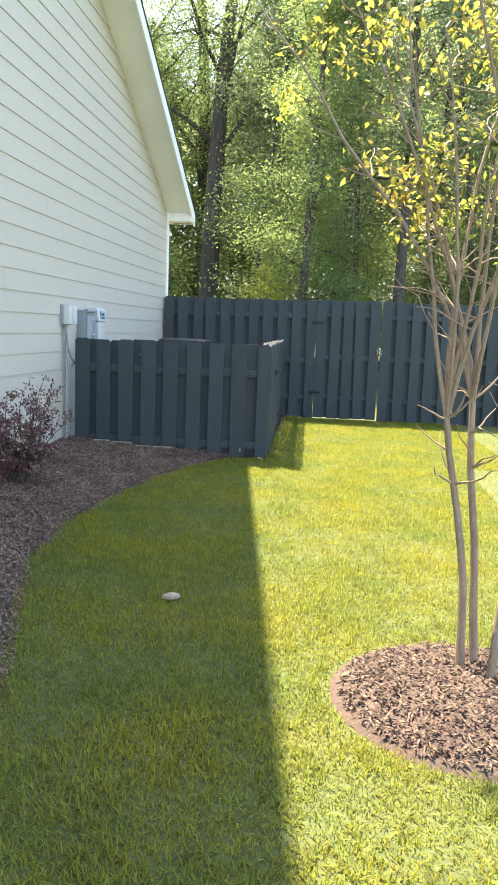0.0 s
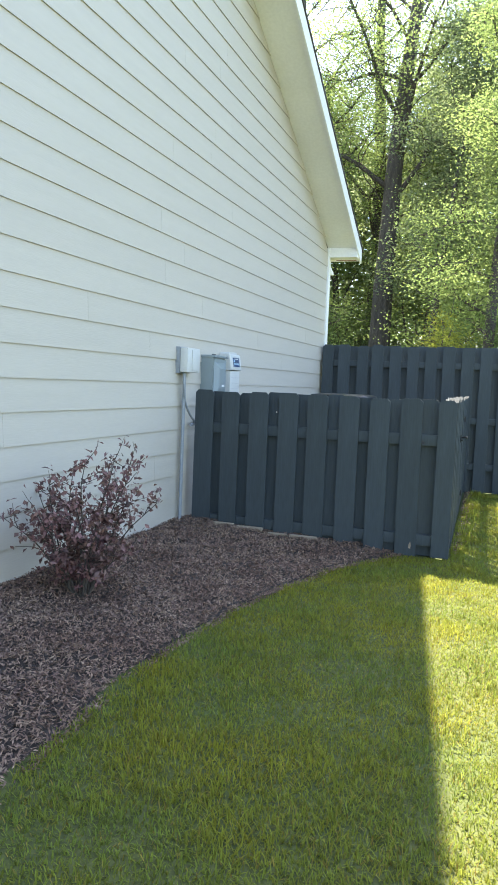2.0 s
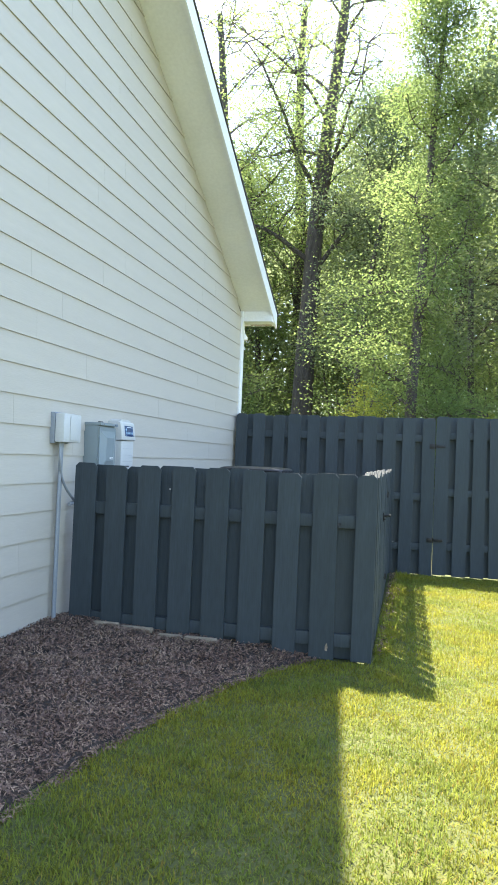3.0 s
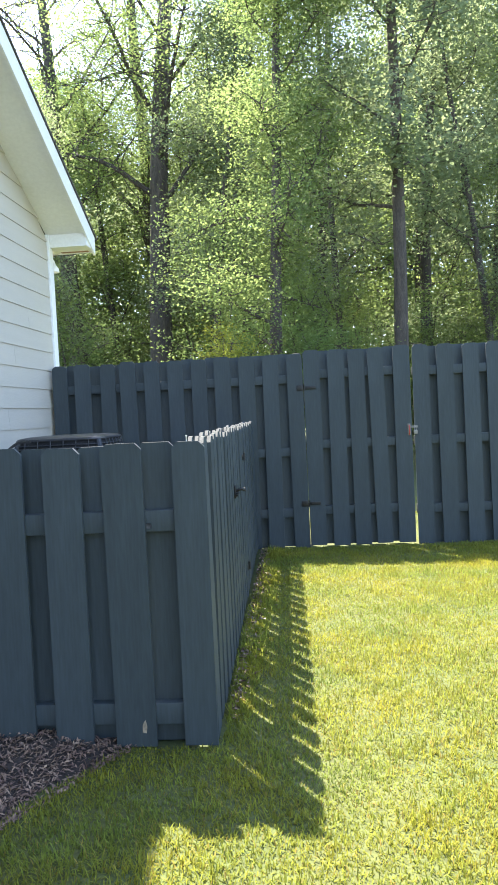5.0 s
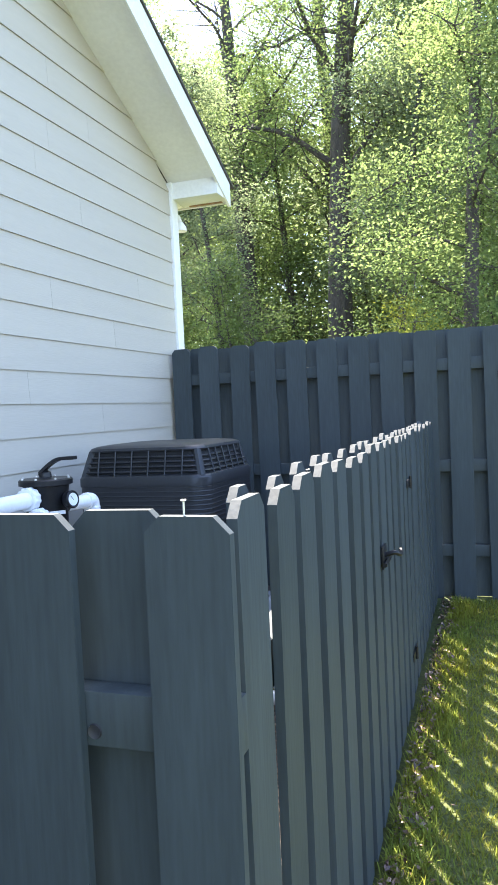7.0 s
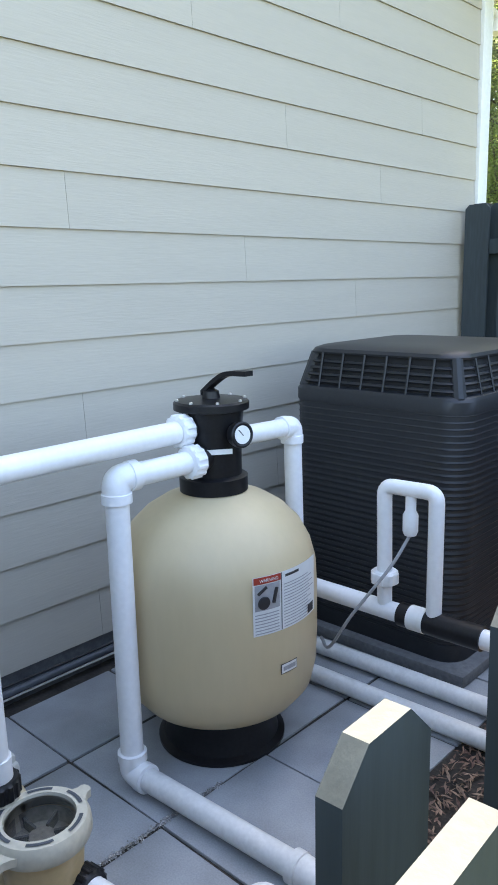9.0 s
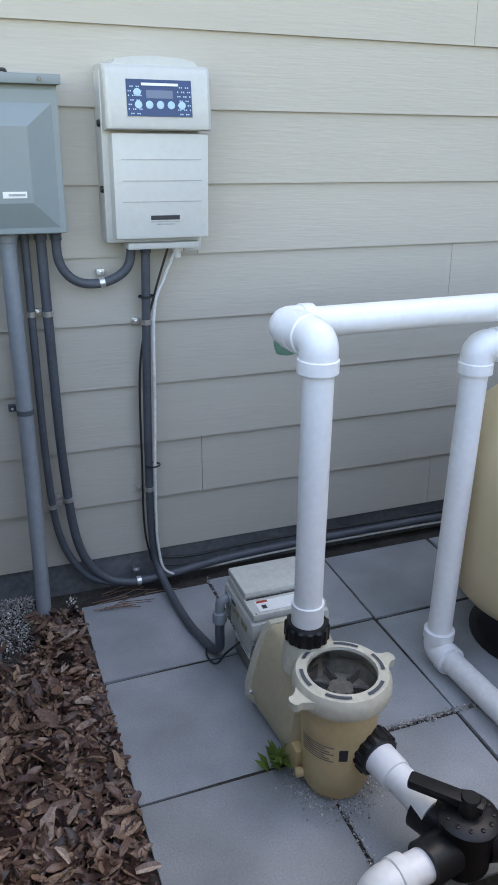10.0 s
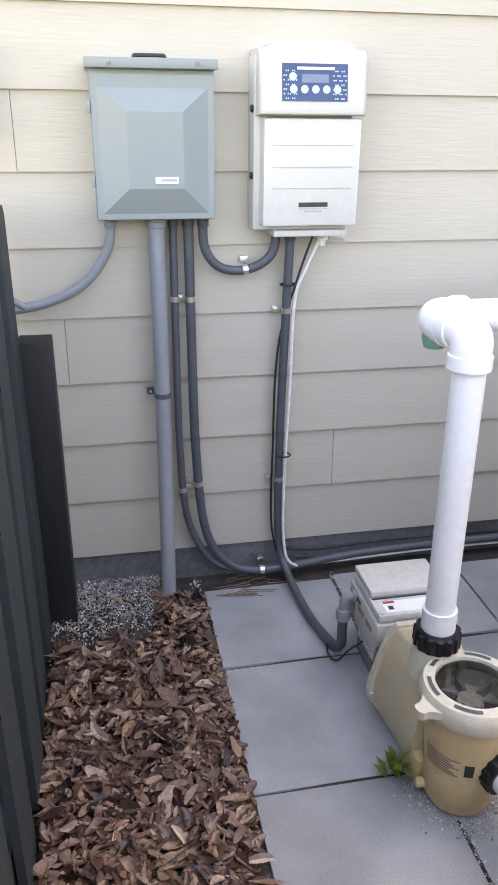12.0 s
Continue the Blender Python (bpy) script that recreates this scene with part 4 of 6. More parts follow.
# pipe from pump to valve
run = thing("pvc_pipe", "white PVC pipe from pump up to filter valve", "pipe", (0.89, 1.03, 0.37))
part("upright", Shape().tube([(0.893, 1.034, 0.36), (0.893, 1.028, 1.05)], PIPE * 0.97, 28), PVC, run)
elbow((0.893, 1.026, 1.093), (0, 0, -1), (-1, -0.16, 0.02), run)
elbow((0.752, 1.004, 1.092), (1, 0.16, -0.02), (-0.04, 1, -0.02), run)
part("long_arm", Shape().tube([(0.75, 1.04, 1.092), (0.718, 1.80, 1.088)], PIPE, 28), PVC, run)
union("union_nut", (0.716, 1.825, 1.090), (-0.05, 1, -0.02), run, PVC)
part("port", Shape().tube([(0.716, 1.84, 1.09), (0.716, 1.90, 1.09)], 0.040, 20), BLACK, run)
part("foot_socket", Shape().tube([(0.893, 1.034, 0.380), (0.893, 1.033, 0.442)], 0.040, 24), PVC, run)
plug = Shape().lathe([(0.022, -0.02), (0.028, 0.0), (0.024, 0.05)], 20, Matrix.Translation((0.752, 1.012, 1.047)))
part("plug", plug, GREEN_PLUG, run, "faded green plug under the elbow")
# return pipe down to the floor
run = thing("pvc_pipe", "white PVC pipe from valve down along the pavers", "pipe", (0.72, 1.565, 0))
union("union_nut", (0.765, 1.825, 0.998), (0, 1, 0), run, PVC)
part("port", Shape().tube([(0.765, 1.84, 0.998), (0.745, 1.90, 0.998)], 0.040, 20), BLACK, run)
part("short_arm", Shape().tube([(0.760, 1.81, 0.998), (0.733, 1.60, 0.992)], PIPE, 28), PVC, run)
elbow((0.722, 1.562, 0.990), (0.1, 1, 0.02), (0, 0, -1), run)
part("upright", Shape().tube([(0.722, 1.562, 0.95), (0.722, 1.562, 0.09)], PIPE, 28), PVC, run)
elbow((0.722, 1.562, 0.045), (0, 0, 1), (1, 0.04, 0), run)
part("floor_arm", Shape().tube([(0.76, 1.564, 0.045), (1.37, 1.592, 0.045)], PIPE, 28), PVC_OLD, run)
elbow((1.42, 1.594, 0.045), (-1, -0.04, 0), (0.25, 0.02, -1), run, mat=PVC_OLD)
# pipe from the valve's back to the chlorine cell
run = thing("pvc_pipe", "white PVC pipe behind the filter to a standing loop", "pipe", (0.70, 2.36, 0))
part("port", Shape().tube([(0.715, 2.02, 1.03), (0.715, 2.10, 1.03)], 0.040, 20), BLACK, run)
part("short_arm", Shape().tube([(0.715, 2.08, 1.03), (0.705, 2.34, 1.02)], 0.033, 24), PVC, run)
elbow((0.703, 2.375, 1.02), (0.0, -1, 0.0), (0, 0, -1), run, 0.040, 0.05)
part("upright", Shape().tube([(0.703, 2.378, 0.98), (0.703, 2.39, 0.45)], 0.033, 24), PVC, run)
elbow((0.703, 2.392, 0.415), (0, 0, 1), (1, 0.02, 0), run, 0.040, 0.05)
part("cross_arm", Shape().tube([(0.74, 2.393, 0.413), (1.16, 2.40, 0.410)], 0.033, 24), PVC, run)
cell = part("flow_cell", Shape().tube([(1.16, 2.40, 0.41), (1.46, 2.405, 0.41)], 0.041, 24), BLACK, run, "black flow cell with a white band")
part("band", Shape().tube([(1.20, 2.4005, 0.41), (1.26, 2.4015, 0.41)], 0.0425, 24), LABEL, cell)
part("end_arm", Shape().tube([(1.45, 2.405, 0.41), (1.70, 2.41, 0.41)], 0.033, 24), PVC, run)
elbow((1.74, 2.41, 0.41), (-1, 0, 0), (0, 0, -1), run, 0.040, 0.05)
part("drop", Shape().tube([(1.74, 2.41, 0.37), (1.74, 2.41, -0.02)], 0.033, 24), PVC, run)
loop = thing("pvc_loop", "small white PVC loop standing on the pipe", "pipe", (1.09, 2.40, 0.42))
part("loop_tube", Shape().tube(bent([(1.095, 2.40, 0.43), (1.088, 2.40, 0.855), (1.285, 2.402, 0.860), (1.285, 2.402, 0.44)], 0.035, 6), 0.026, 20), PVC, loop)
union("loop_nut", (1.094, 2.40, 0.53), (0, 0, 1), loop, PVC, 0.045, 0.045, 8)
part("sensor", Shape().lathe([(0.02, 0.70), (0.026, 0.715), (0.026, 0.77), (0.018, 0.785), (0.018, 0.84)], 16, Matrix.Translation((1.19, 2.401, 0))), PVC, loop)
part("lead", Shape().tube(curve([(1.19, 2.40, 0.70), (1.16, 2.33, 0.60), (1.05, 2.27, 0.42), (0.93, 2.30, 0.25), (0.80, 2.42, 0.20)], 8), 0.006, 8), GREY_INK, loop, "grey sensor cable")
for y, x0 in ((2.625, 0.45), (2.43, 0.62)):
    floor_pipe = thing("pvc_pipe", "white PVC pipe lying across the pavers", "pipe", (1.0, y, 0), "floor pipes")
    part("tube", Shape().tube([(x0, y - 0.01, 0.035), (1.86, y + 0.02, 0.035)], 0.033, 24), PVC_OLD, floor_pipe)
    part("end", Shape().tube(bent([(1.84, y + 0.02, 0.035), (1.93, y + 0.02, 0.035), (1.93, y + 0.02, -0.05)], 0.05, 6), 0.039, 20), PVC_OLD, floor_pipe)

# pump
pump = thing("pool_pump", "tan plastic pool pump with clear strainer lid", "pump", (0.85, 1.05, 0))
CX, CY = 1.025, 1.066
at = Matrix.Translation((CX, CY, 0))
part("strainer_pot", Shape().lathe([(0.070, 0.008), (0.082, 0.025), (0.087, 0.12), (0.095, 0.23), (0.104, 0.285)], 40, at, cap=False), PUMP_TAN, pump, "weathered tan strainer pot")
ring = Shape().lathe([(0.084, 0.276), (0.114, 0.280), (0.119, 0.292), (0.117, 0.318), (0.109, 0.331), (0.084, 0.333), (0.081, 0.318)], 48, at, cap=False)
lid_ring = part("lid_ring", ring, PUMP_PALE, pump, "pale clamp ring with two lugs")
for a in (100, 286):
    m = at @ Matrix.Rotation(radians(a), 4, "Z")
    lug = Shape().prism([m @ Vector(p) for p in ((0.105, -0.042, 0.296), (0.122, -0.024, 0.296), (0.136, -0.016, 0.296), (0.147, -0.016, 0.296), (0.153, -0.010, 0.296), (0.155, 0.0, 0.296), (0.153, 0.010, 0.296), (0.147, 0.016, 0.296), (0.136, 0.016, 0.296), (0.122, 0.024, 0.296), (0.105, 0.042, 0.296))], (0, 0, 0.020))
    part("lug", lug, PUMP_PALE, lid_ring)
for a in (10, 70, 130, 190, 250, 310):
    slot = Shape()
    n = 8
    verts = []
    for s in range(n + 1):
        q = radians(a + s * 36 / n)
        verts += [(CX + rr * math.cos(q), CY + rr * math.sin(q), 0.3342) for rr in (0.092, 0.101)]
    slot.add(verts, [(2 * s, 2 * s + 2, 2 * s + 3, 2 * s + 1) for s in range(n)])
    part("slot", slot, FLEX, lid_ring)
lid = part("clear_lid", Shape().lathe([(0.083, 0.322), (0.078, 0.328), (0.05, 0.333), (0.001, 0.335)], 40, at, cap=False), GLASS, pump, "clear domed strainer lid")
basket = Shape().lathe([(0.080, 0.300), (0.076, 0.262), (0.034, 0.258), (0.030, 0.282), (0.001, 0.284)], 32, at, cap=False)
part("basket", basket, BASKET, pump, "dark strainer basket under the lid")
for i in range(6):
    part("basket_rib", Shape().box((0.028, -0.0035, 0.262), (0.078, 0.0035, 0.288), at @ Matrix.Rotation(math.tau * i / 6, 4, "Z")), FLEX, pump)


def patch(name, centre, radius, a0, a1, z0, z1, mat, parent, slope=0.0):
    """A printed patch on a round side that widens upwards by slope."""
    n, verts = 10, []
    for i in range(n + 1):
        a = radians(a0 + (a1 - a0) * i / n)
        verts += [(centre[0] + (radius + slope * (z - z0)) * math.cos(a), centre[1] + (radius + slope * (z - z0)) * math.sin(a), z) for z in (z0, z1)]
    return part(name, Shape().add(verts, [(2 * i, 2 * i + 2, 2 * i + 3, 2 * i + 1) for i in range(n)]), mat, parent)


plate = patch("pot_label", (CX, CY), 0.0895, -95, -5, 0.13, 0.19, PUMP_TAN, pump, 0.075)
for k in range(7):
    patch("label_print", (CX, CY), 0.0905 + 0.075 * k * 0.0072, -88, -32 - 7 * (k % 3), 0.136 + k * 0.0072, 0.1395 + k * 0.0072, MOTOR, plate, 0.075)
patch("label_code", (CX, CY), 0.0912, -25, -12, 0.142, 0.178, INK, plate, 0.075)
housing = Shape()
sections = [(0.755, ((0.015, 0.080), (0.08, 0.100), (0.125, 0.100), (0.20, 0.084), (0.274, 0.060), (0.287, 0.046))),
            (0.80, ((0.012, 0.074), (0.08, 0.094), (0.13, 0.093), (0.22, 0.082), (0.298, 0.062), (0.311, 0.048))),
            (0.87, ((0.008, 0.068), (0.08, 0.086), (0.14, 0.085), (0.24, 0.078), (0.312, 0.064), (0.324, 0.050))),
            (0.915, ((0.006, 0.066), (0.08, 0.080), (0.14, 0.079), (0.24, 0.073), (0.298, 0.060), (0.310, 0.046))),
            (0.948, ((0.010, 0.060), (0.06, 0.070), (0.10, 0.070), (0.17, 0.062), (0.215, 0.050), (0.225, 0.038)))]
verts = []
for x, levels in sections:
    verts += [(x, 1.048 - w, z) for z, w in levels] + [(x, 1.048 + w, z) for z, w in reversed(levels)]
n, m = 12, len(sections)
housing.add(verts, [(k * n + i, k * n + (i + 1) % n, (k + 1) * n + (i + 1) % n, (k + 1) * n + i) for k in range(m - 1) for i in range(n)] + [tuple(range(n)), tuple(range((m - 1) * n, m * n))])
part("volute_housing", housing.mesh("volute_housing", PUMP_MID, angle=48), None, pump, "weathered pale tan pump housing")
levels = ((0.012, 0.078), (0.050, 0.098), (0.066, 0.114), (0.105, 0.116), (0.125, 0.112), (0.205, 0.092), (0.274, 0.068), (0.293, 0.052))
outline = [(0.738, 1.048 - w, z) for z, w in levels] + [(0.738, 1.048 + w, z) for z, w in reversed(levels)]
part("back_flange", Shape().prism(outline, (0.018, 0, 0)).mesh("back_flange", PUMP_PALE, angle=30), None, pump, "pale flange round the housing's back")
part("motor_adapter", Shape().lathe([(0.074, 0.0), (0.080, 0.01), (0.086, 0.085)], 28, pose(0.655, 1.055, 0.125, 0, 90, 0)), MOTOR, pump)
for sy in (-1, 1):
    part("foot", Shape().box((0.90, 1.048 + sy * 0.056 - 0.014, 0.0), (0.985, 1.048 + sy * 0.056 + 0.014, 0.07), bevel=0.008), PUMP_TAN, pump)
    part("flange_bolt", Shape().lathe([(0.008, 0.0), (0.008, 0.006), (0.005, 0.009)], 10, pose(0.756, 1.048 + sy * 0.106, 0.086, 0, 90, 0)), STEEL, pump)
part("drain_plug", Shape().lathe([(0.010, -0.02), (0.012, 0.0), (0.013, 0.012), (0.008, 0.016)], 12, at @ Matrix.Rotation(radians(262), 4, "Z") @ pose(0.086, 0, 0.036, 0, 90, 0)), PUMP_TAN, pump)
part("pot_foot", Shape().lathe([(0.062, 0.0), (0.074, 0.006), (0.072, 0.018)], 28, at), PUMP_TAN, pump)
union("discharge_nut", (0.893, 1.034, 0.364), (0, 0, 1), pump, BLACK, 0.0525, 0.048, 14)
part("discharge_neck", Shape().tube([(0.893, 1.034, 0.26), (0.893, 1.034, 0.31), (0.893, 1.034, 0.350)], [0.062, 0.056, 0.048], 24), PUMP_PALE, pump)
part("motor", Shape().lathe([(0.06, 0.0), (0.085, 0.01), (0.088, 0.20), (0.085, 0.27), (0.06, 0.29)], 32, pose(0.40, 1.075, 0.125, 0, 90, 0)), MOTOR, pump, "stained grey metal motor barrel")
part("motor_foot", Shape().box((0.47, 1.0, 0.0), (0.62, 1.15, 0.05), bevel=0.006), MOTOR, pump)
drive = part("drive_box", Shape().box((0.470, 0.982, 0.105), (0.678, 1.190, 0.195), bevel=0.014), DRIVE, pump, "pale grey motor drive box")
part("drive_rim", Shape().box((0.458, 0.968, 0.190), (0.690, 1.205, 0.246), bevel=0.012), DRIVE, drive)
part("drive_lid", Shape().box((0.465, 0.975, 0.2475), (0.683, 1.198, 0.272), bevel=0.009), DRIVE, drive)
part("drive_cover", Shape().box((0.462, 0.978, 0.2735), (0.605, 1.196, 0.294), bevel=0.007), DRIVE, drive)
part("cover_gap", Shape().box((0.606, 0.982, 0.272), (0.610, 1.194, 0.2745)), INK, drive)
part("drive_label", Shape().box((0.622, 1.000, 0.2722), (0.672, 1.190, 0.2735)), LABEL, drive)
part("label_header", Shape().box((0.624, 1.004, 0.2736), (0.633, 1.036, 0.2744)), RED_INK, drive)
part("label_symbol", Shape().box((0.645, 1.012, 0.2736), (0.661, 1.026, 0.2743)), INK, drive)
part("lid_screw", Shape().lathe([(0.005, 0.272), (0.005, 0.2745), (0.003, 0.275)], 10, Matrix.Translation((0.674, 0.988, 0))), STEEL, drive)
part("side_slot", Shape().box((0.50, 0.966, 0.224), (0.56, 0.969, 0.232)), INK, drive)
for x in (0.545, 0.61):
    part("side_label", Shape().box((x, 0.9660, 0.200), (x + 0.045, 0.9675, 0.218)), STONE, drive, "small tan warning sticker")
part("motor_label", Shape().box((0.52, 0.984, 0.09), (0.64, 0.9875, 0.165)), LABEL, pump, "worn white data plate on the motor")
for k in range(6):
    part("plate_print", Shape().box((0.53, 0.9830, 0.098 + k * 0.011), (0.63, 0.9838, 0.102 + k * 0.011)), GREY_INK, pump)

# suction pipe and diverter valve
run = thing("pvc_pipe", "white PVC suction pipe in front of the pump", "pipe", (1.2, 1.14, 0.13))
part("suction_neck", Shape().tube([(1.05, 1.105, 0.15), (1.115, 1.12, 0.145)], 0.046, 24), PUMP_PALE, run)
union("suction_nut", (1.108, 1.118, 0.147), (1, 0.18, -0.06), run, BLACK, 0.053, 0.050, 14)
part("suction_socket", Shape().tube([(1.13, 1.121, 0.146), (1.19, 1.132, 0.142)], 0.041, 24), PVC, run)
part("suction_arm", Shape().tube([(1.13, 1.121, 0.146), (1.30, 1.160, 0.135)], PIPE, 28), PVC, run)
diverter = thing("diverter_valve", "black three-way diverter valve with lever handle", "valve", (1.36, 1.20, 0.0))
V = Vector((1.365, 1.195, 0.125))
part("body", Shape().lathe([(0.052, -0.075), (0.059, -0.06), (0.059, 0.04), (0.062, 0.05)], 28, Matrix.Translation(V)), BLACK, diverter)
part("cover", Shape().lathe([(0.065, 0.05), (0.067, 0.062), (0.056, 0.070), (0.03, 0.074)], 28, Matrix.Translation(V)), BLACK, diverter)
for i in range(12):
    a = math.tau * i / 12
    part("screw", Shape().lathe([(0.005, 0.064), (0.005, 0.073), (0.002, 0.074)], 8, Matrix.Translation(V + Vector((0.050 * math.cos(a), 0.050 * math.sin(a), 0)))), BLACK, diverter)
grip = Shape().box((-0.13, -0.018, 0.085), (0.03, 0.018, 0.108), Matrix.Translation(V) @ Matrix.Rotation(radians(42), 4, "Z"), bevel=0.008)
grip.lathe([(0.026, 0.072), (0.026, 0.10), (0.018, 0.112)], 18, Matrix.Translation(V))
part("grip", grip, BLACK, diverter, "black lever handle")
for way in ((-1, -0.42, 0), (0.28, 1, 0), (0.2, -1, 0)):
    way = Vector(way).normalized()
    part("port", Shape().tube([V + way * 0.045 - Vector((0, 0, 0.01)), V + way * 0.115 - Vector((0, 0, 0.01))], 0.047, 24), BLACK, diverter)
run = thing("pvc_pipe", "white PVC elbow dropping from the diverter valve", "pipe", (1.42, 1.38, 0), "diverter elbows")
part("stub", Shape().tube([(1.395, 1.29, 0.115), (1.415, 1.37, 0.115)], PIPE, 24), PVC, run)
elbow((1.425, 1.41, 0.115), (-0.25, -1, 0), (0.02, 0.0, -1), run)
part("drop", Shape().tube([(1.425, 1.41, 0.08), (1.43, 1.41, -0.06)], PIPE, 24), PVC, run)
run = thing("pvc_pipe", "white PVC elbow dropping from the diverter valve", "pipe", (1.40, 0.98, 0), "diverter elbows")
part("stub", Shape().tube([(1.385, 1.10, 0.115), (1.40, 1.0, 0.115)], PIPE, 24), PVC, run)
elbow((1.405, 0.965, 0.115), (-0.15, 1, 0), (0.0, -0.1, -1), run)
part("drop", Shape().tube([(1.405, 0.962, 0.08), (1.405, 0.96, -0.06)], PIPE, 24), PVC, run)

# grey electrical panel
panel = thing("electrical_panel", "grey enamelled outdoor electrical panel on the siding", "electrical panel", (0.0, 0.47, 1.41))
part("case", Shape().box((-0.02, 0.315, 1.222), (0.115, 0.630, 1.595), bevel=0.003), PANEL, panel)
door = Shape()
O = [(0.118, y, z) for y, z in ((0.318, 1.226), (0.627, 1.226), (0.627, 1.575), (0.318, 1.575))]
A = [(0.128, y, z) for y, z in ((0.318, 1.226), (0.627, 1.226), (0.627, 1.575), (0.318, 1.575))]
B = [(0.128, y, z) for y, z in ((0.333, 1.240), (0.612, 1.240), (0.612, 1.545), (0.333, 1.545))]
C = [(0.152, y, z) for y, z in ((0.402, 1.305), (0.545, 1.305), (0.545, 1.490), (0.402, 1.490))]
door.add(O + A + B + C, [(i + 4 * k, (i + 1) % 4 + 4 * k, (i + 1) % 4 + 4 * k + 4, i + 4 * k + 4) for k in range(3) for i in range(4)] + [(12, 13, 14, 15), (3, 2, 1, 0)])
door_part = part("door", door.mesh("door", PANEL, smooth=False), None, panel)
part("rain_lip", Shape().box((-0.01, 0.306, 1.588), (0.142, 0.638, 1.612), bevel=0.003), PANEL, panel)
part("handle", Shape().tube(bent([(0.06, 0.432, 1.612), (0.06, 0.432, 1.622), (0.06, 0.512, 1.622), (0.06, 0.512, 1.612)], 0.008, 3), 0.005, 8), INK, panel, "black top handle")
part("label", Shape().box((0.1525, 0.470, 1.318), (0.1545, 0.530, 1.334)), LABEL, door_part, "small white sticker")
part("label_print", Shape().box((0.1546, 0.484, 1.323), (0.1552, 0.526, 1.329)), GREY_INK, door_part)
for z in (1.50, 1.32):
    part("hinge", Shape().box((0.112, 0.306, z - 0.014), (0.124, 0.316, z + 0.014), bevel=0.002), PANEL, panel)
for y in (0.365, 0.585):
    part("screw", Shape().lathe([(0.006, 0.0), (0.006, 0.003), (0.003, 0.004)], 8, pose(0.142, y, 1.600, 0, 90, 0)), MOTOR, panel)

# pool controller
control = thing("pool_controller", "white plastic pool controller with blue keypad", "control box", (0.0, 0.9, 1.42))
part("lower_cover", Shape().box((0.01, 0.762, 1.200), (0.125, 1.032, 1.478), bevel=0.008), CABINET, control)
part("back_case", Shape().box((-0.02, 0.744, 1.185), (0.075, 1.020, 1.63), bevel=0.006), CABINET, control)
head = Shape()
outline = [(0.0, 1.484), (0.130, 1.484), (0.140, 1.488), (0.143, 1.498), (0.126, 1.618), (0.121, 1.632), (0.110, 1.641), (0.095, 1.644), (0.0, 1.644)]
rows = [[(max(x - e, 0.0), y, z) for x, z in outline] for y, e in ((0.748, 0.012), (0.753, 0.004), (0.762, 0.0), (1.026, 0.0), (1.034, 0.004), (1.038, 0.012))]
n = len(outline)
for a, b in zip(rows, rows[1:]):
    head.add(a + b, [(i, (i + 1) % n, n + (i + 1) % n, n + i) for i in range(n)])
head.add(rows[0], [tuple(range(n))]).add(rows[-1], [tuple(range(n))])
head_part = part("upper_cover", head, CABINET, control)
part("crown", Shape().prism([(0.0, y, z) for y, z in ((0.775, 1.643), (0.786, 1.656), (0.83, 1.663), (0.893, 1.666), (0.956, 1.663), (1.0, 1.656), (1.011, 1.643))], (0.098, 0, 0)), CABINET, head_part)
slope = Vector((0.125 - 0.142, 0, 1.622 - 1.510)).normalized()
face = Matrix(((0, slope.x, slope.z, 0.1335), (1, 0, 0, 0.893), (0, slope.z, -slope.x, 1.566), (0, 0, 0, 1)))
keypad = part("keypad", Shape().box((-0.088, -0.048, 0.0), (0.088, 0.042, 0.0025), face), SCREEN, head_part, "dark blue keypad")
part("display", Shape().box((-0.036, -0.004, 0.0026), (0.036, 0.016, 0.0036), face), LCD, keypad)
for k in range(5):
    part("button", Shape().lathe([(0.010, 0.0026), (0.010, 0.0042), (0.008, 0.0048)], 18, face @ Matrix.Translation((-0.058 + k * 0.0295, -0.020, 0))), BUTTON, keypad)
part("button", Shape().lathe([(0.010, 0.0026), (0.010, 0.0042), (0.008, 0.0048)], 18, face @ Matrix.Translation((-0.060, 0.010, 0))), BUTTON, keypad)
part("title_bar", Shape().box((-0.048, 0.027, 0.0026), (0.052, 0.0335, 0.0034), face), LABEL, keypad)
dots = Shape()
for i in range(7):
    for j in range(7):
        for sx in (-1, 1):
            if (i + j) % 3 != 0:
                dots.box((sx * (0.050 + i * 0.0055) - 0.0016, -0.042 + j * 0.011 - 0.0016, 0.0026), (sx * (0.050 + i * 0.0055) + 0.0016, -0.042 + j * 0.011 + 0.0016, 0.0032), face)
part("dot_print", dots, BUTTON, keypad)
for k in range(3):
    part("groove", Shape().box((0.1252, 0.785, 1.30 + k * 0.055), (0.1262, 1.010, 1.302 + k * 0.055)), GREY_INK, control)
part("nameplate", Shape().box((0.1254, 0.862, 1.252), (0.1264, 0.945, 1.264)), INK, control)
part("nameplate_small", Shape().box((0.1254, 0.878, 1.238), (0.1264, 0.930, 1.242)), GREY_INK, control)
part("nameplate_small", Shape().box((0.1254, 0.862, 1.246), (0.1264, 0.945, 1.248)), GREY_INK, control)
part("bottom_plate", Shape().box((-0.012, 0.80, 1.168), (0.10, 1.01, 1.186), bevel=0.004), CABINET, control)
part("wall_tab", Shape().box((-0.01, 0.99, 1.145), (0.004, 1.045, 1.19), bevel=0.002), CABINET, control)
for z in (1.33, 1.50):
    part("knob", Shape().lathe([(0.009, -0.012), (0.011, 0.0), (0.008, 0.008)], 12, pose(0.06, 0.745, z, 90, 0, 0)), BLACK, control)
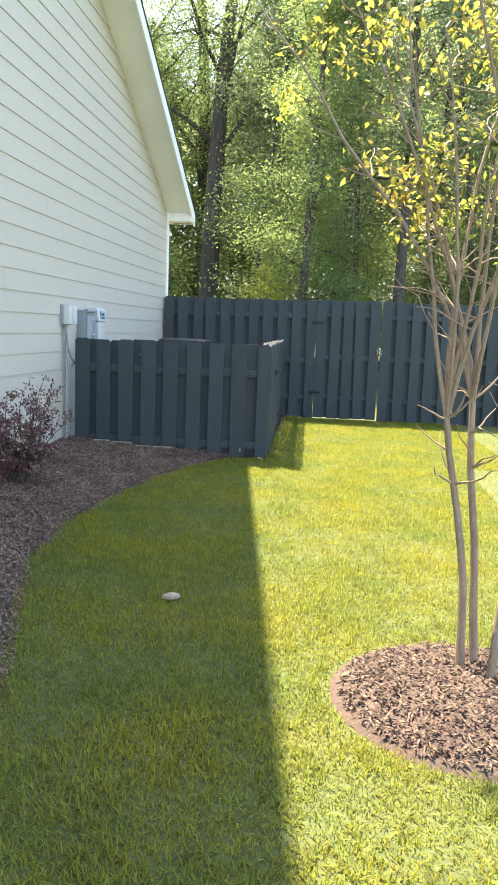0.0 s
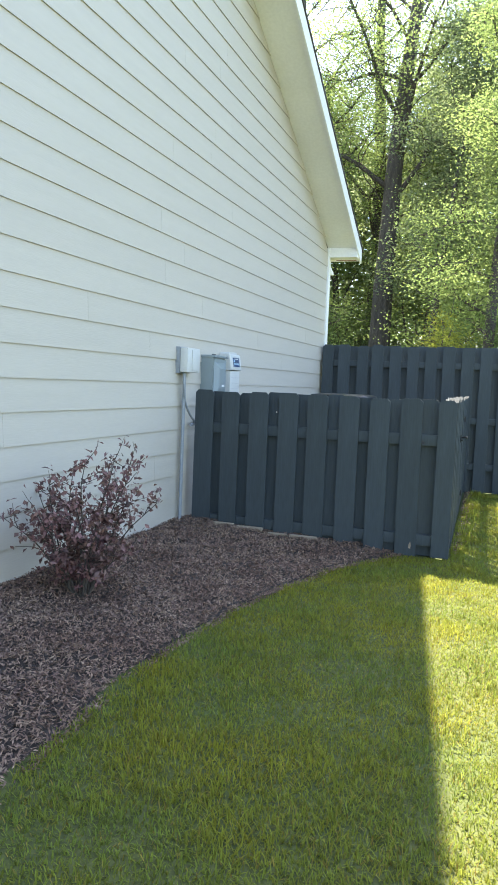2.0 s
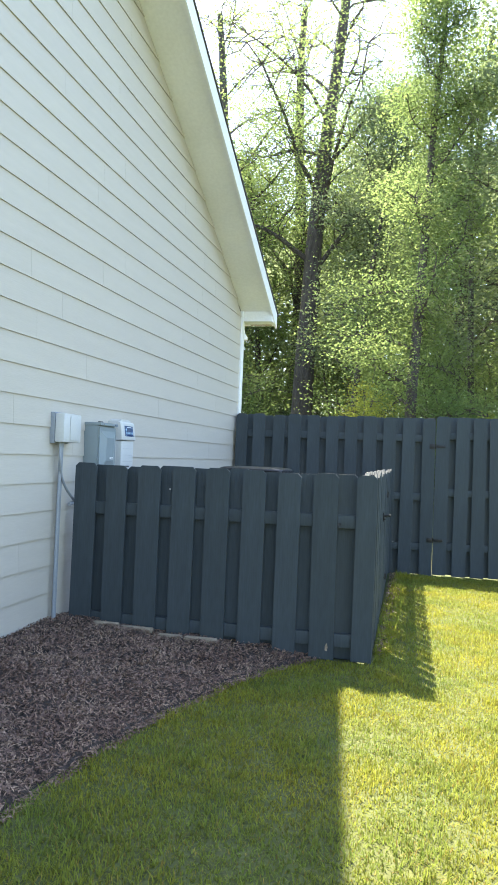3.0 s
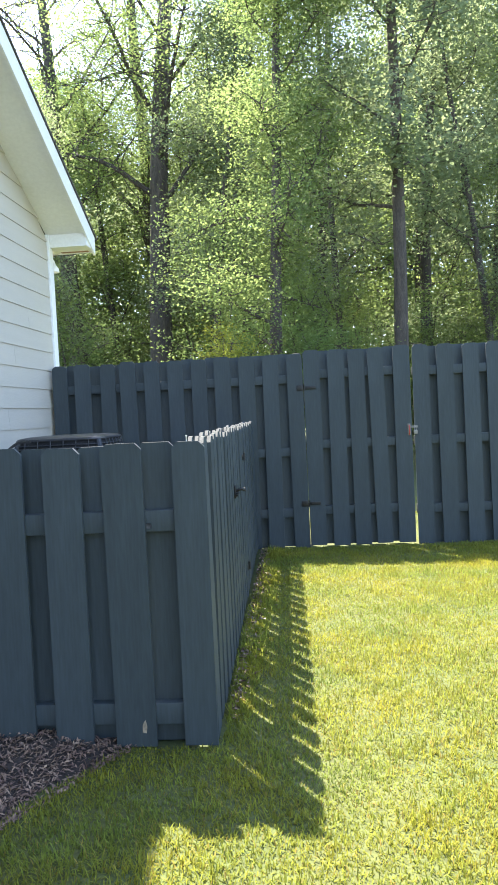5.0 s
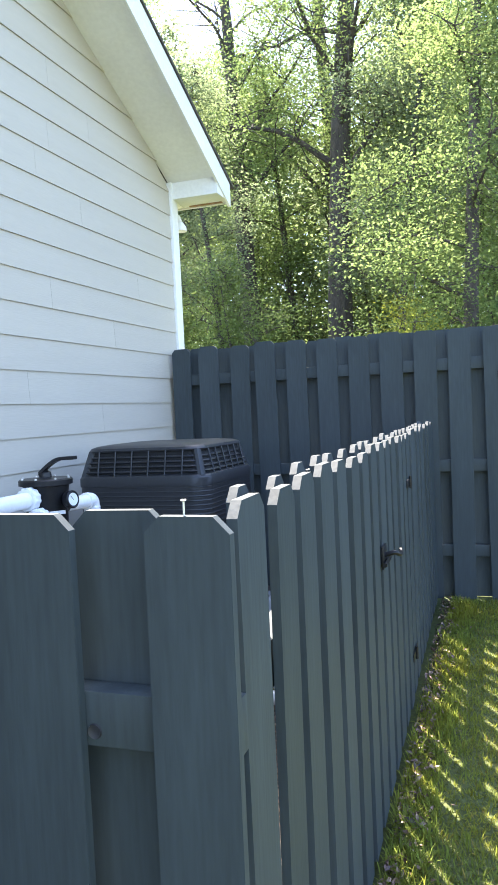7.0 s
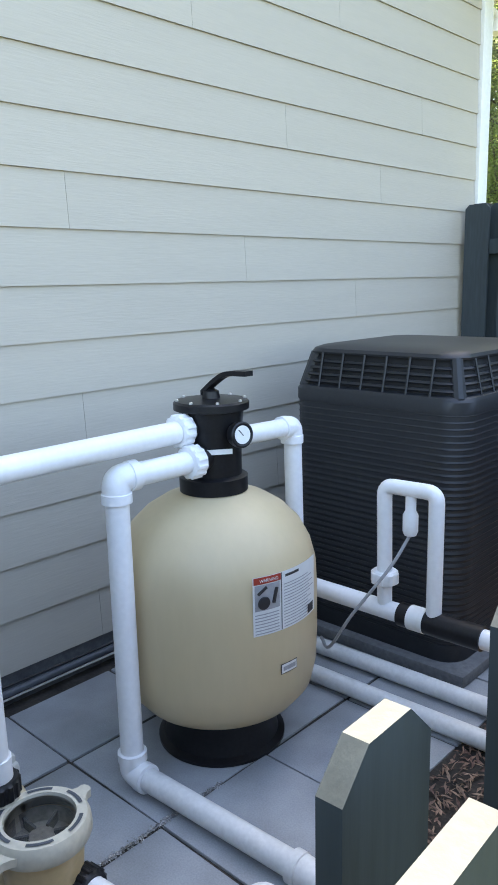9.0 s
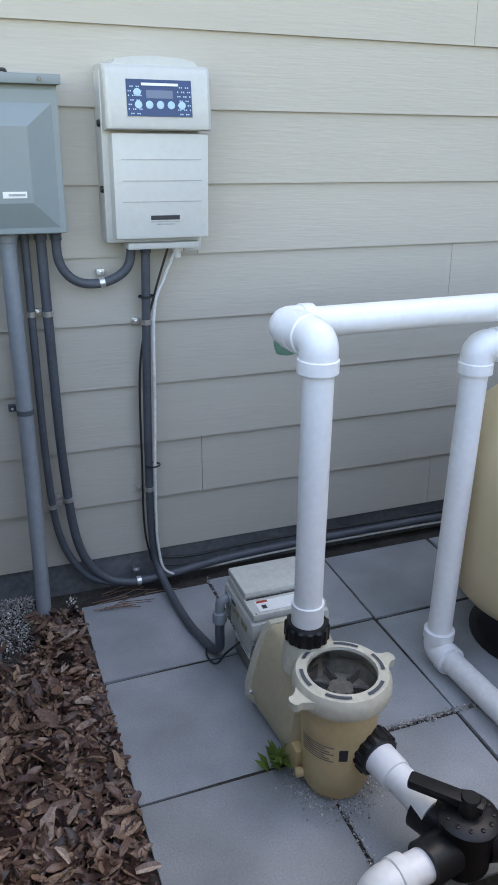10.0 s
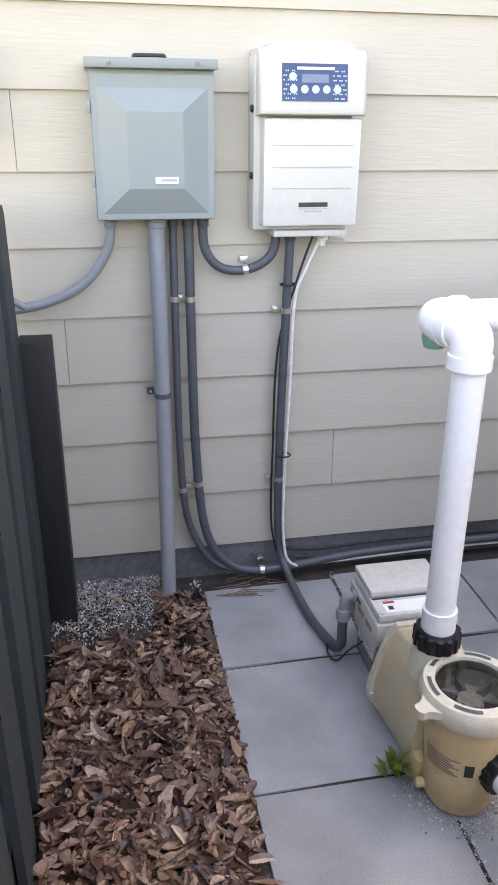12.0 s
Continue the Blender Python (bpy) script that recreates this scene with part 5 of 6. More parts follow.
part("side_print", Shape().box((0.03, 0.7505, 1.24), (0.055, 0.7525, 1.37)), GREY_INK, control)

# conduits and cables
LINES = []


def wall_line(name, label, category, points, r, mat, smooth=True, group="wall conduits"):
    path = curve(points, 8) if smooth else bent(points, 0.03)
    LINES.append((path, r))
    if category != "conduit":
        return solid(name, Shape().tube(path, r, 14), mat, label, category, group=group)
    run = thing(name, label, category, tuple(path[0]), group)
    part("tube", Shape().tube(path, r, 16), mat, run)
    way = (path[1] - path[0]).normalized()
    m = Matrix.Translation(path[0]) @ way.to_track_quat("Z", "Y").to_matrix().to_4x4()
    part("connector", Shape().lathe([(r * 1.25, -0.004), (r * 1.42, 0.0), (r * 1.42, 0.012), (r * 1.2, 0.014), (r * 1.2, 0.028), (r * 1.02, 0.032)], 16, m), mat, run)
    return run


wall_line("conduit", "grey rigid PVC conduit from panel to ground", "conduit", [(0.055, 0.475, 1.225), (0.056, 0.475, 0.95), (0.057, 0.475, 0.70), (0.078, 0.472, 0.35), (0.135, 0.464, -0.05)], 0.0235, CONDUIT)
wall_line("flexible_conduit", "dark grey flexible conduit strapped to the siding", "conduit", [(0.035, 0.522, 1.225), (0.03, 0.522, 0.9), (0.03, 0.525, 0.5), (0.03, 0.545, 0.25), (0.035, 0.61, 0.10), (0.045, 0.70, 0.045), (0.045, 0.82, 0.035)], 0.0115, FLEX)
wall_line("flexible_conduit", "dark grey flexible conduit strapped to the siding", "conduit", [(0.04, 0.565, 1.225), (0.035, 0.568, 0.9), (0.035, 0.575, 0.5), (0.035, 0.60, 0.22), (0.04, 0.66, 0.09), (0.05, 0.75, 0.04), (0.05, 0.90, 0.04), (0.03, 1.2, 0.055), (0.025, 1.8, 0.06), (0.02, 2.6, 0.05)], 0.0145, FLEX)
wall_line("flexible_conduit", "dark grey flexible conduit sagging between two boxes", "conduit", [(0.05, 0.605, 1.225), (0.045, 0.612, 1.13), (0.04, 0.66, 1.075), (0.04, 0.74, 1.07), (0.045, 0.805, 1.11), (0.05, 0.822, 1.19)], 0.0135, FLEX)
wall_line("flexible_conduit", "light grey flexible conduit running to the fence", "conduit", [(0.05, 0.352, 1.225), (0.045, 0.335, 1.13), (0.04, 0.265, 1.04), (0.04, 0.16, 0.99), (0.04, 0.02, 0.965)], 0.0135, CONDUIT)
wall_line("flexible_conduit", "dark grey flexible conduit from controller to pump", "conduit", [(0.045, 0.862, 1.18), (0.03, 0.858, 0.9), (0.03, 0.850, 0.5), (0.03, 0.852, 0.2), (0.05, 0.868, 0.07), (0.16, 0.884, 0.022), (0.32, 0.896, 0.018), (0.42, 0.915, 0.018)], 0.0135, FLEX)
solid("flexible_conduit", Shape().tube(curve([(0.42, 0.915, 0.018), (0.475, 0.929, 0.022), (0.508, 0.937, 0.055), (0.512, 0.936, 0.11), (0.512, 0.936, 0.165)], 6), 0.0145, 14), FLEX, "dark conduit bend entering the pump motor", "conduit", group="wall conduits")
hook = thing("conduit_elbow", "grey plastic conduit elbow with a gland nut", "conduit fitting", (0.512, 0.936, 0.16))
part("nut", Shape().lathe([(0.016, -0.022), (0.021, -0.016), (0.022, 0.0), (0.019, 0.014), (0.014, 0.018)], 12, Matrix.Translation((0.512, 0.936, 0.165))), CONDUIT, hook)
part("bend", Shape().tube(bent([(0.512, 0.936, 0.165), (0.512, 0.936, 0.222), (0.512, 0.972, 0.222)], 0.028, 6), 0.0135, 14), CONDUIT, hook)
part("lock_ring", Shape().lathe([(0.013, 0.0), (0.019, 0.001), (0.019, 0.008), (0.013, 0.009)], 14, pose(0.512, 0.968, 0.222, 90, 0, 0)), CONDUIT, hook)
wall_line("cable", "thin black wire looped under the motor", "cable", [(0.56, 0.99, 0.10), (0.55, 0.945, 0.06), (0.53, 0.92, 0.012), (0.49, 0.905, 0.010), (0.46, 0.91, 0.02)], 0.003, CABLE, group="cables")
wall_line("cable", "pale cable hanging from controller to the floor", "cable", [(0.05, 0.955, 1.165), (0.042, 0.915, 1.07), (0.046, 0.881, 0.97), (0.047, 0.874, 0.7), (0.047, 0.866, 0.4), (0.050, 0.869, 0.15), (0.06, 0.905, 0.05), (0.04, 1.05, 0.035), (0.03, 1.5, 0.04), (0.03, 2.4, 0.035)], 0.0048, PALE_CABLE, group="cables")
wall_line("cable", "thin black cable along the conduit", "cable", [(0.05, 0.93, 1.17), (0.035, 0.885, 1.02), (0.025, 0.838, 0.82), (0.022, 0.830, 0.5), (0.022, 0.838, 0.15), (0.03, 0.93, 0.06), (0.03, 1.4, 0.05), (0.025, 2.5, 0.05)], 0.0035, CABLE, group="cables")
wall_line("cable", "thin black cable along the foundation", "cable", [(0.02, 0.86, 0.10), (0.012, 1.0, 0.075), (0.012, 1.3, 0.085), (0.012, 2.0, 0.075), (0.012, 2.8, 0.08)], 0.005, CABLE, group="cables")
fitting = thing("cable_fitting", "pale cable gland under the controller", "fitting", (0.05, 0.955, 1.16))
part("gland", Shape().lathe([(0.016, -0.012), (0.018, 0.0), (0.012, 0.018)], 12, pose(0.05, 0.957, 1.165)), LABEL, fitting)
part("collar", Shape().lathe([(0.011, -0.03), (0.012, -0.013)], 12, pose(0.05, 0.956, 1.165)), PALE_CABLE, fitting)
def strap_on(run, spot, material_of, tab):
    """A thin metal band round a conduit at the height or place nearest to spot, with a screw tab on the wall."""
    path, r = run
    k = min(range(1, len(path) - 1), key=lambda i: (path[i] - Vector(spot)).length)
    way = (path[k + 1] - path[k - 1]).normalized()
    m = Matrix.Translation(path[k]) @ way.to_track_quat("Z", "Y").to_matrix().to_4x4()
    strap = thing("pipe_strap", "thin metal strap holding a conduit to the siding", "strap", tuple(path[k]), "conduit straps")
    part("band", Shape().lathe([(r + 0.0002, -0.008), (r + 0.0018, -0.0075), (r + 0.0018, 0.0075), (r + 0.0002, 0.008)], 18, m, cap=False), material_of, strap)
    c = path[k] + Vector(tab)
    part("tab", Shape().box((0.0, c.y - 0.011, c.z - 0.009), (0.004 + 0.3 * path[k].x, c.y + 0.011, c.z + 0.009), bevel=0.0015), material_of, strap)
    part("screw", Shape().lathe([(0.004, 0.0), (0.004, 0.002), (0.002, 0.003)], 8, pose(0.004 + 0.3 * path[k].x, c.y, c.z, 0, 90, 0)), STEEL, strap)


for line, spot, tab, metal in ((1, (0.03, 0.522, 0.98), (0, 0.022, 0), STEEL), (2, (0.035, 0.567, 0.98), (0, -0.024, 0), STEEL), (1, (0.03, 0.53, 0.365), (0, 0.024, 0), STEEL), (2, (0.035, 0.585, 0.365), (0, -0.026, 0), STEEL),
                               (3, (0.04, 0.735, 1.07), (0, 0, 0.026), STEEL), (5, (0.03, 0.855, 0.955), (0, -0.028, 0), STEEL), (5, (0.03, 0.85, 0.36), (0, -0.028, 0), STEEL), (2, (0.05, 0.80, 0.04), (0, 0, 0.024), STEEL), (0, (0.057, 0.475, 0.70), (0, -0.034, 0), FLEX)):
    strap_on(LINES[line], spot, metal, tab)
for z in (1.02, 0.46):
    solid("cable_tie", Shape().lathe([(0.021, -0.003), (0.023, -0.002), (0.023, 0.002), (0.021, 0.003)], 14, Matrix.Translation((0.035, 0.862, z)) @ Matrix.Diagonal((0.9, 1.15, 1, 1)), cap=False), CABLE, "black cable tie round conduit and cables", "cable tie", group="cable ties")
twigs = Shape()
r = random.Random(9)
for i in range(16):
    x, y, a = r.uniform(0.03, 0.15), r.uniform(0.62, 0.82), r.uniform(-0.4, 0.4)
    twigs.tube([(x, y, 0.006), (x + 0.12 * math.sin(a), y + 0.12 * math.cos(a), 0.008)], 0.0012, 4)
tagged(new("pine_needles", twigs.mesh("pine_needles", MULCH)), "dry pine needles on the paver", "needles", kind="stuff")

# condenser
ac = thing("air_conditioner", "black louvred air conditioning condenser beside the wall", "air conditioner", (0.77, 3.17, 0))
X0, X1, Y0, Y1 = 0.345, 1.17, 2.79, 3.60


def rounded(x0, x1, y0, y1, r, z, n=5):
    out = []
    for cx, cy, a0 in ((x1 - r, y0 + r, -90), (x1 - r, y1 - r, 0), (x0 + r, y1 - r, 90), (x0 + r, y0 + r, 180)):
        out += [(cx + r * math.cos(radians(a0 + 90 * i / n)), cy + r * math.sin(radians(a0 + 90 * i / n)), z) for i in range(n + 1)]
    return out


def stack(levels):
    """A closed round-cornered body from rings of (inset, height)."""
    rings = [rounded(X0 + i, X1 - i, Y0 + i, Y1 - i, 0.10, z) for i, z in levels]
    n, m = len(rings[0]), len(rings)
    sides = [(k * n + i, k * n + (i + 1) % n, (k + 1) * n + (i + 1) % n, (k + 1) * n + i) for k in range(m - 1) for i in range(n)]
    return Shape().add(sum(rings, []), sides + [tuple(range(n - 1, -1, -1)), tuple(range((m - 1) * n, m * n))])


part("pad", Shape().box((X0 - 0.06, Y0 - 0.05, 0.0), (X1 + 0.06, Y1 + 0.06, 0.05), bevel=0.01), FOUNDATION, ac, "grey equipment pad")
part("base_pan", stack([(0.0, 0.05), (0.0, 0.12)]), CONDENSER, ac)
part("coil", stack([(0.004, 0.12), (0.0, 1.09)]), CONDENSER, ac)
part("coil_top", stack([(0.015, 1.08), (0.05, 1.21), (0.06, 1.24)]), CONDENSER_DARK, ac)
part("top_ring", stack([(0.045, 1.235), (0.042, 1.243), (0.050, 1.256), (0.075, 1.266), (0.13, 1.274), (0.2, 1.277)]), CONDENSER, ac, "black domed fan top")
part("shoulder", stack([(-0.004, 1.04), (-0.004, 1.085), (0.004, 1.10), (0.02, 1.108)]), CONDENSER, ac)
slat = stack([(0.003, 0.0), (-0.001, 0.006), (0.002, 0.018)]).mesh("louvre", CONDENSER)
for k in range(36):
    ob = new("louvre", slat)
    ob.parent, ob.matrix_parent_inverse = ac, Matrix.Translation((-0.77, -3.17, 0))
    ob.location = (0, 0, 0.135 + k * 0.0255)
for k in range(4):
    s = 0.012 + 0.008 * k
    ob = new("grille_bar", stack([(s + 0.005, 0.0), (s, 0.006), (s + 0.007, 0.013)]).mesh("grille_bar", CONDENSER))
    ob.parent, ob.matrix_parent_inverse = ac, Matrix.Translation((-0.77, -3.17, 0))
    ob.location = (0, 0, 1.115 + k * 0.027)
for k in range(6):
    x = X0 + 0.15 + k * (X1 - X0 - 0.30) / 5
    part("vertical_wire", Shape().tube([(x, Y0 + 0.010, 1.10), (x, Y0 + 0.042, 1.24)], 0.005, 6), CONDENSER, ac)
    y = Y0 + 0.15 + k * (Y1 - Y0 - 0.30) / 5
    part("vertical_wire", Shape().tube([(X1 - 0.010, y, 1.10), (X1 - 0.042, y, 1.24)], 0.005, 6), CONDENSER, ac)
for x, sx in ((X0, 1), (X1, -1)):
    for y, sy in ((Y0, 1), (Y1, -1)):
        part("corner_post", Shape().tube([(x + sx * 0.050, y + sy * 0.050, 1.09), (x + sx * 0.084, y + sy * 0.084, 1.236)], [0.030, 0.024], 10), CONDENSER, ac)
part("badge", Shape().box((X1 - 0.002, 3.08, 0.90), (X1 + 0.004, 3.11, 0.935)), LABEL, ac, "small white badge")
line = thing("refrigerant_line", "black insulated line on the condenser's side", "pipe", (1.2, 3.4, 0.5))
part("tube", Shape().tube(curve([(1.15, 3.45, 0.95), (1.21, 3.40, 0.85), (1.24, 3.36, 0.55), (1.23, 3.36, 0.15), (1.23, 3.36, -0.02)], 6), 0.016, 10), BLACK, line)

# utility box outside the low fence
meter = thing("utility_box", "white plastic utility box on the siding", "utility box", (0.0, -0.12, 1.54))
part("back_plate", Shape().box((-0.02, -0.245, 1.425), (0.03, -0.02, 1.655), bevel=0.004), CONDUIT, meter)
part("cover", Shape().box((0.031, -0.240, 1.435), (0.105, 0.035, 1.648), bevel=0.012), CABINET, meter)
part("rib", Shape().box((0.106, -0.15, 1.45), (0.112, 0.0, 1.63), bevel=0.003), CABINET, meter)
wall_line("conduit", "grey rigid conduit from utility box to mulch", "conduit", [(0.04, -0.155, 1.43), (0.04, -0.16, 0.7), (0.04, -0.16, 0.03)], 0.0125, CONDUIT, False)
wall_line("conduit", "thin grey conduit beside the rigid one", "conduit", [(0.03, -0.11, 1.43), (0.03, -0.115, 0.7), (0.03, -0.115, 0.03)], 0.008, CONDUIT, False)
wall_line("cable", "grey cable curving from box to conduit", "cable", [(0.05, -0.19, 1.43), (0.06, -0.19, 1.30), (0.05, -0.14, 1.18), (0.05, -0.05, 1.08), (0.05, 0.10, 0.98)], 0.010, CONDUIT, group="cables")

# weed at the pump foot
weed = thing("weed", "small green weed growing at the pump foot", "weed", (0.945, 0.935, 0))
r = random.Random(21)
for i in range(22):
    a, tilt = r.uniform(0, 6.28), r.uniform(0.3, 1.3)
    m = Matrix.Translation((0.945 + r.uniform(-0.03, 0.02), 0.935 + r.uniform(-0.02, 0.02), r.choice((0.0, 0.02, 0.04)))) @ Matrix.Rotation(a, 4, "Z") @ Matrix.Rotation(-tilt, 4, "Y")
    blade = Shape().add([m @ Vector(p) * 1 for p in ((0, -0.002, 0), (0, 0.002, 0), (0.026, -0.010, 0.004), (0.026, 0.010, 0.004), (0.052, 0.0, -0.003))], [(0, 1, 3, 2), (2, 3, 4)])
    part("leaf", blade, WEED, weed)

# ---- plants ----
def limb(shape, start, way, length, r0, r1, rng, steps=7, wander=0.12, n=8, droop=0.0):
    """A wandering tapered branch; gives its points."""
    p, way = Vector(start), Vector(way).normalized()
    path, radii = [p.copy()], [r0]
    for i in range(steps):
        way = (way + Vector((rng.gauss(0, wander), rng.gauss(0, wander), rng.gauss(0, wander) - droop))).normalized()
        p = p + way * length / steps
        path.append(p.copy())
        radii.append(r0 + (r1 - r0) * (i + 1) / steps)
    shape.tube(path, radii, n)
    return path, way


def make_tree(seed, height, girth, crown_from, spread, leaves, leaf, mat, lean=(0, 0), limbs=11, clump=0.5, bare_top=0.0, rise=(0.25, 0.9), twigs=2):
    """Trunk with limbs and twigs in one mesh, a crown of loose leaf clumps in another."""
    rng = random.Random(seed)
    wood = Shape()
    path, _ = limb(wood, (0, 0, -0.1), (lean[0], lean[1], 1), height * 0.93, girth, girth * 0.30, rng, 12, 0.02, 12)
    tips = []
    for i in range(limbs):
        s = crown_from + (1 - crown_from) * (i + rng.uniform(0, 0.8)) / limbs
        k = min(s, 0.985) * (len(path) - 1)
        base = path[int(k)].lerp(path[min(int(k) + 1, len(path) - 1)], k - int(k))
        a = i * 2.4 + rng.uniform(-0.5, 0.5)
        reach = spread * (1.0 - 0.55 * (s - crown_from) / (1 - crown_from)) * rng.uniform(0.7, 1.15)
        sub, end = limb(wood, base, (math.cos(a), math.sin(a), rng.uniform(*rise)), reach, girth * 0.32 * (1.15 - s), 0.012, rng, 7, 0.16, 6)
        for q in range(2, len(sub)):
            tips.append((sub[q], s))
            for _ in range(twigs):
                twig, _ = limb(wood, sub[q], (rng.gauss(0, 1), rng.gauss(0, 1), rng.gauss(0.35, 0.5)), reach * rng.uniform(0.18, 0.4), 0.014, 0.004, rng, 4, 0.25, 4)
                tips += [(twig[2], s), (twig[-1], s)]
    r = np.random.default_rng(seed)
    pick = [t for t, s in tips if not (bare_top and s > 1 - bare_top and rng.random() < 0.8)]
    centres = np.array([tuple(t) for t in pick])
    weight = r.gamma(0.9, 1.0, len(centres))
    which = r.choice(len(centres), leaves, p=weight / weight.sum())
    pts = centres[which] + r.normal(0, clump * 0.5, (leaves, 3)) * (1, 1, 0.7)
    crown = raw_mesh("crown", *flakes(r, pts, leaf, leaf * 0.66, 0.5), mat)
    return wood.mesh("trunk", BARK), crown


def plant(kind, meshes, x, y, turn, size, label, category="tree", group="woodland trees"):
    tree = thing(kind, label, category, (x, y, -0.05), group)
    for name, me in zip(("trunk", "crown"), meshes):
        ob = new(name, me)
        ob.parent = tree
    tree.rotation_euler = (0, 0, turn)
    tree.scale = (size, size, size)
    return tree


big = make_tree(31, 14.0, 0.25, 0.36, 3.6, 20000, 0.062, LEAF, (0.0, 0.0), 18, 0.8, 0.35, (0.5, 1.5), 4)
centre = make_tree(39, 14.0, 0.15, 0.10, 2.15, 60000, 0.066, LEAF, (0.03, 0.0), 26, 0.75, 0.0, (-0.05, 0.6), 3)
second = make_tree(32, 14.0, 0.17, 0.15, 2.9, 30000, 0.080, LEAF, (0.02, 0.0), 17, 0.85)
slim = make_tree(33, 13.0, 0.11, 0.30, 2.4, 16000, 0.088, LEAF_DARK, (0.0, 0.02), 13, 0.8)
pine = make_tree(34, 16.0, 0.18, 0.36, 2.6, 15000, 0.12, LEAF_DARK, (0.0, 0.0), 16, 0.7)
under = make_tree(35, 5.0, 0.05, 0.10, 1.9, 12000, 0.070, LEAF, (0.0, 0.0), 14, 0.75)
mass = make_tree(37, 13.0, 0.14, 0.06, 4.2, 12500, 0.26, LEAF_DARK, (0.0, 0.0), 20, 1.3)
shrub = make_tree(36, 3.2, 0.05, 0.05, 1.6, 8500, 0.082, LEAF_DARK, (0.0, 0.0), 14, 0.7)
plant("tree", big, -1.76, 20.0, 0.4, 1.6, "tall forked hardwood with sparse bare upper branches")
plant("tree", centre, 2.10, 12.2, 1.0, 1.0, "leafy hardwood hung with fresh spring green down to the fence")
plant("tree", pine, 4.75, 13.6, 2.0, 1.0, "tall straight pine at the wood's edge")
sunny = make_tree(38, 5.0, 0.05, 0.3, 1.9, 5000, 0.09, LEAF_BRIGHT, (0.0, 0.0), 12, 0.55)
for x, y, turn, size in ((1.25, 11.2, 0.5, 0.62), (3.9, 11.6, 2.5, 0.5)):
    plant("sapling", sunny, x, y, turn, size, "bright yellow-green sapling above the fence", "sapling", "undergrowth")
rng = random.Random(77)
for k in range(14):
    plant("tree", mass, -20 + 3.3 * k + rng.uniform(-0.8, 0.8), 36 + rng.uniform(-2.0, 4.0), rng.uniform(0, 6.28), rng.uniform(1.1, 1.6), "distant leafy woodland tree")
for x, y, kind, turn, size in ((-3.6, 16.0, slim, 0.2, 0.80), (-0.6, 23.0, slim, 1.7, 1.0), (0.2, 17.5, slim, 2.9, 1.1), (3.6, 16.5, slim, 4.1, 1.05), (7.2, 15.5, slim, 5.0, 1.0), (-6.0, 19.0, pine, 0.9, 0.9), (0.4, 25.0, pine, 2.2, 1.0), (6.2, 20.0, pine, 3.8, 1.15), (9.5, 17.0, second, 2.2, 1.0), (-8.5, 16.0, second, 0.6, 1.05), (3.2, 22.0, second, 5.1, 1.25), (-4.2, 25.5, second, 3.3, 1.05), (9.0, 23.0, slim, 1.1, 1.3), (12.5, 19.0, pine, 2.7, 1.1), (-11.5, 21.0, pine, 4.4, 1.2), (6.8, 27.0, second, 0.3, 1.4), (-6.5, 28.0, second, 1.9, 1.25), (0.5, 28.0, second, 4.0, 1.3), (13.5, 26.0, second, 2.8, 1.4), (-13.0, 27.0, second, 5.5, 1.4)):
    plant("tree", kind, x, y, turn, size, "slender woodland tree behind the fence" if kind is slim else "tall woodland tree behind the fence")
for x, y, turn, size in ((-5.2, 23.0, 2.1, 1.5), (-3.3, 27.5, 4.3, 1.6)):
    plant("tree", big, x, y, turn, size, "tall hardwood with sparse bare upper branches")
for k in range(34):
    x, y = -14 + 29 * (k % 17) / 16 + rng.uniform(-0.6, 0.6), (15.5 if k < 17 else 24.0) + rng.uniform(-1.5, 2.0)
    kind = under if rng.random() < 0.55 else shrub
    if k < 17 and -2.5 < x < 1.0:
        continue
    size = rng.uniform(0.8, 1.1) if k < 17 else rng.uniform(1.1, 1.6)
    plant("sapling" if kind is under else "shrub", kind, x, y, rng.uniform(0, 6.28), size, "leafy green sapling in the undergrowth" if kind is under else "dense green woodland shrub", "sapling" if kind is under else "shrub", "undergrowth")

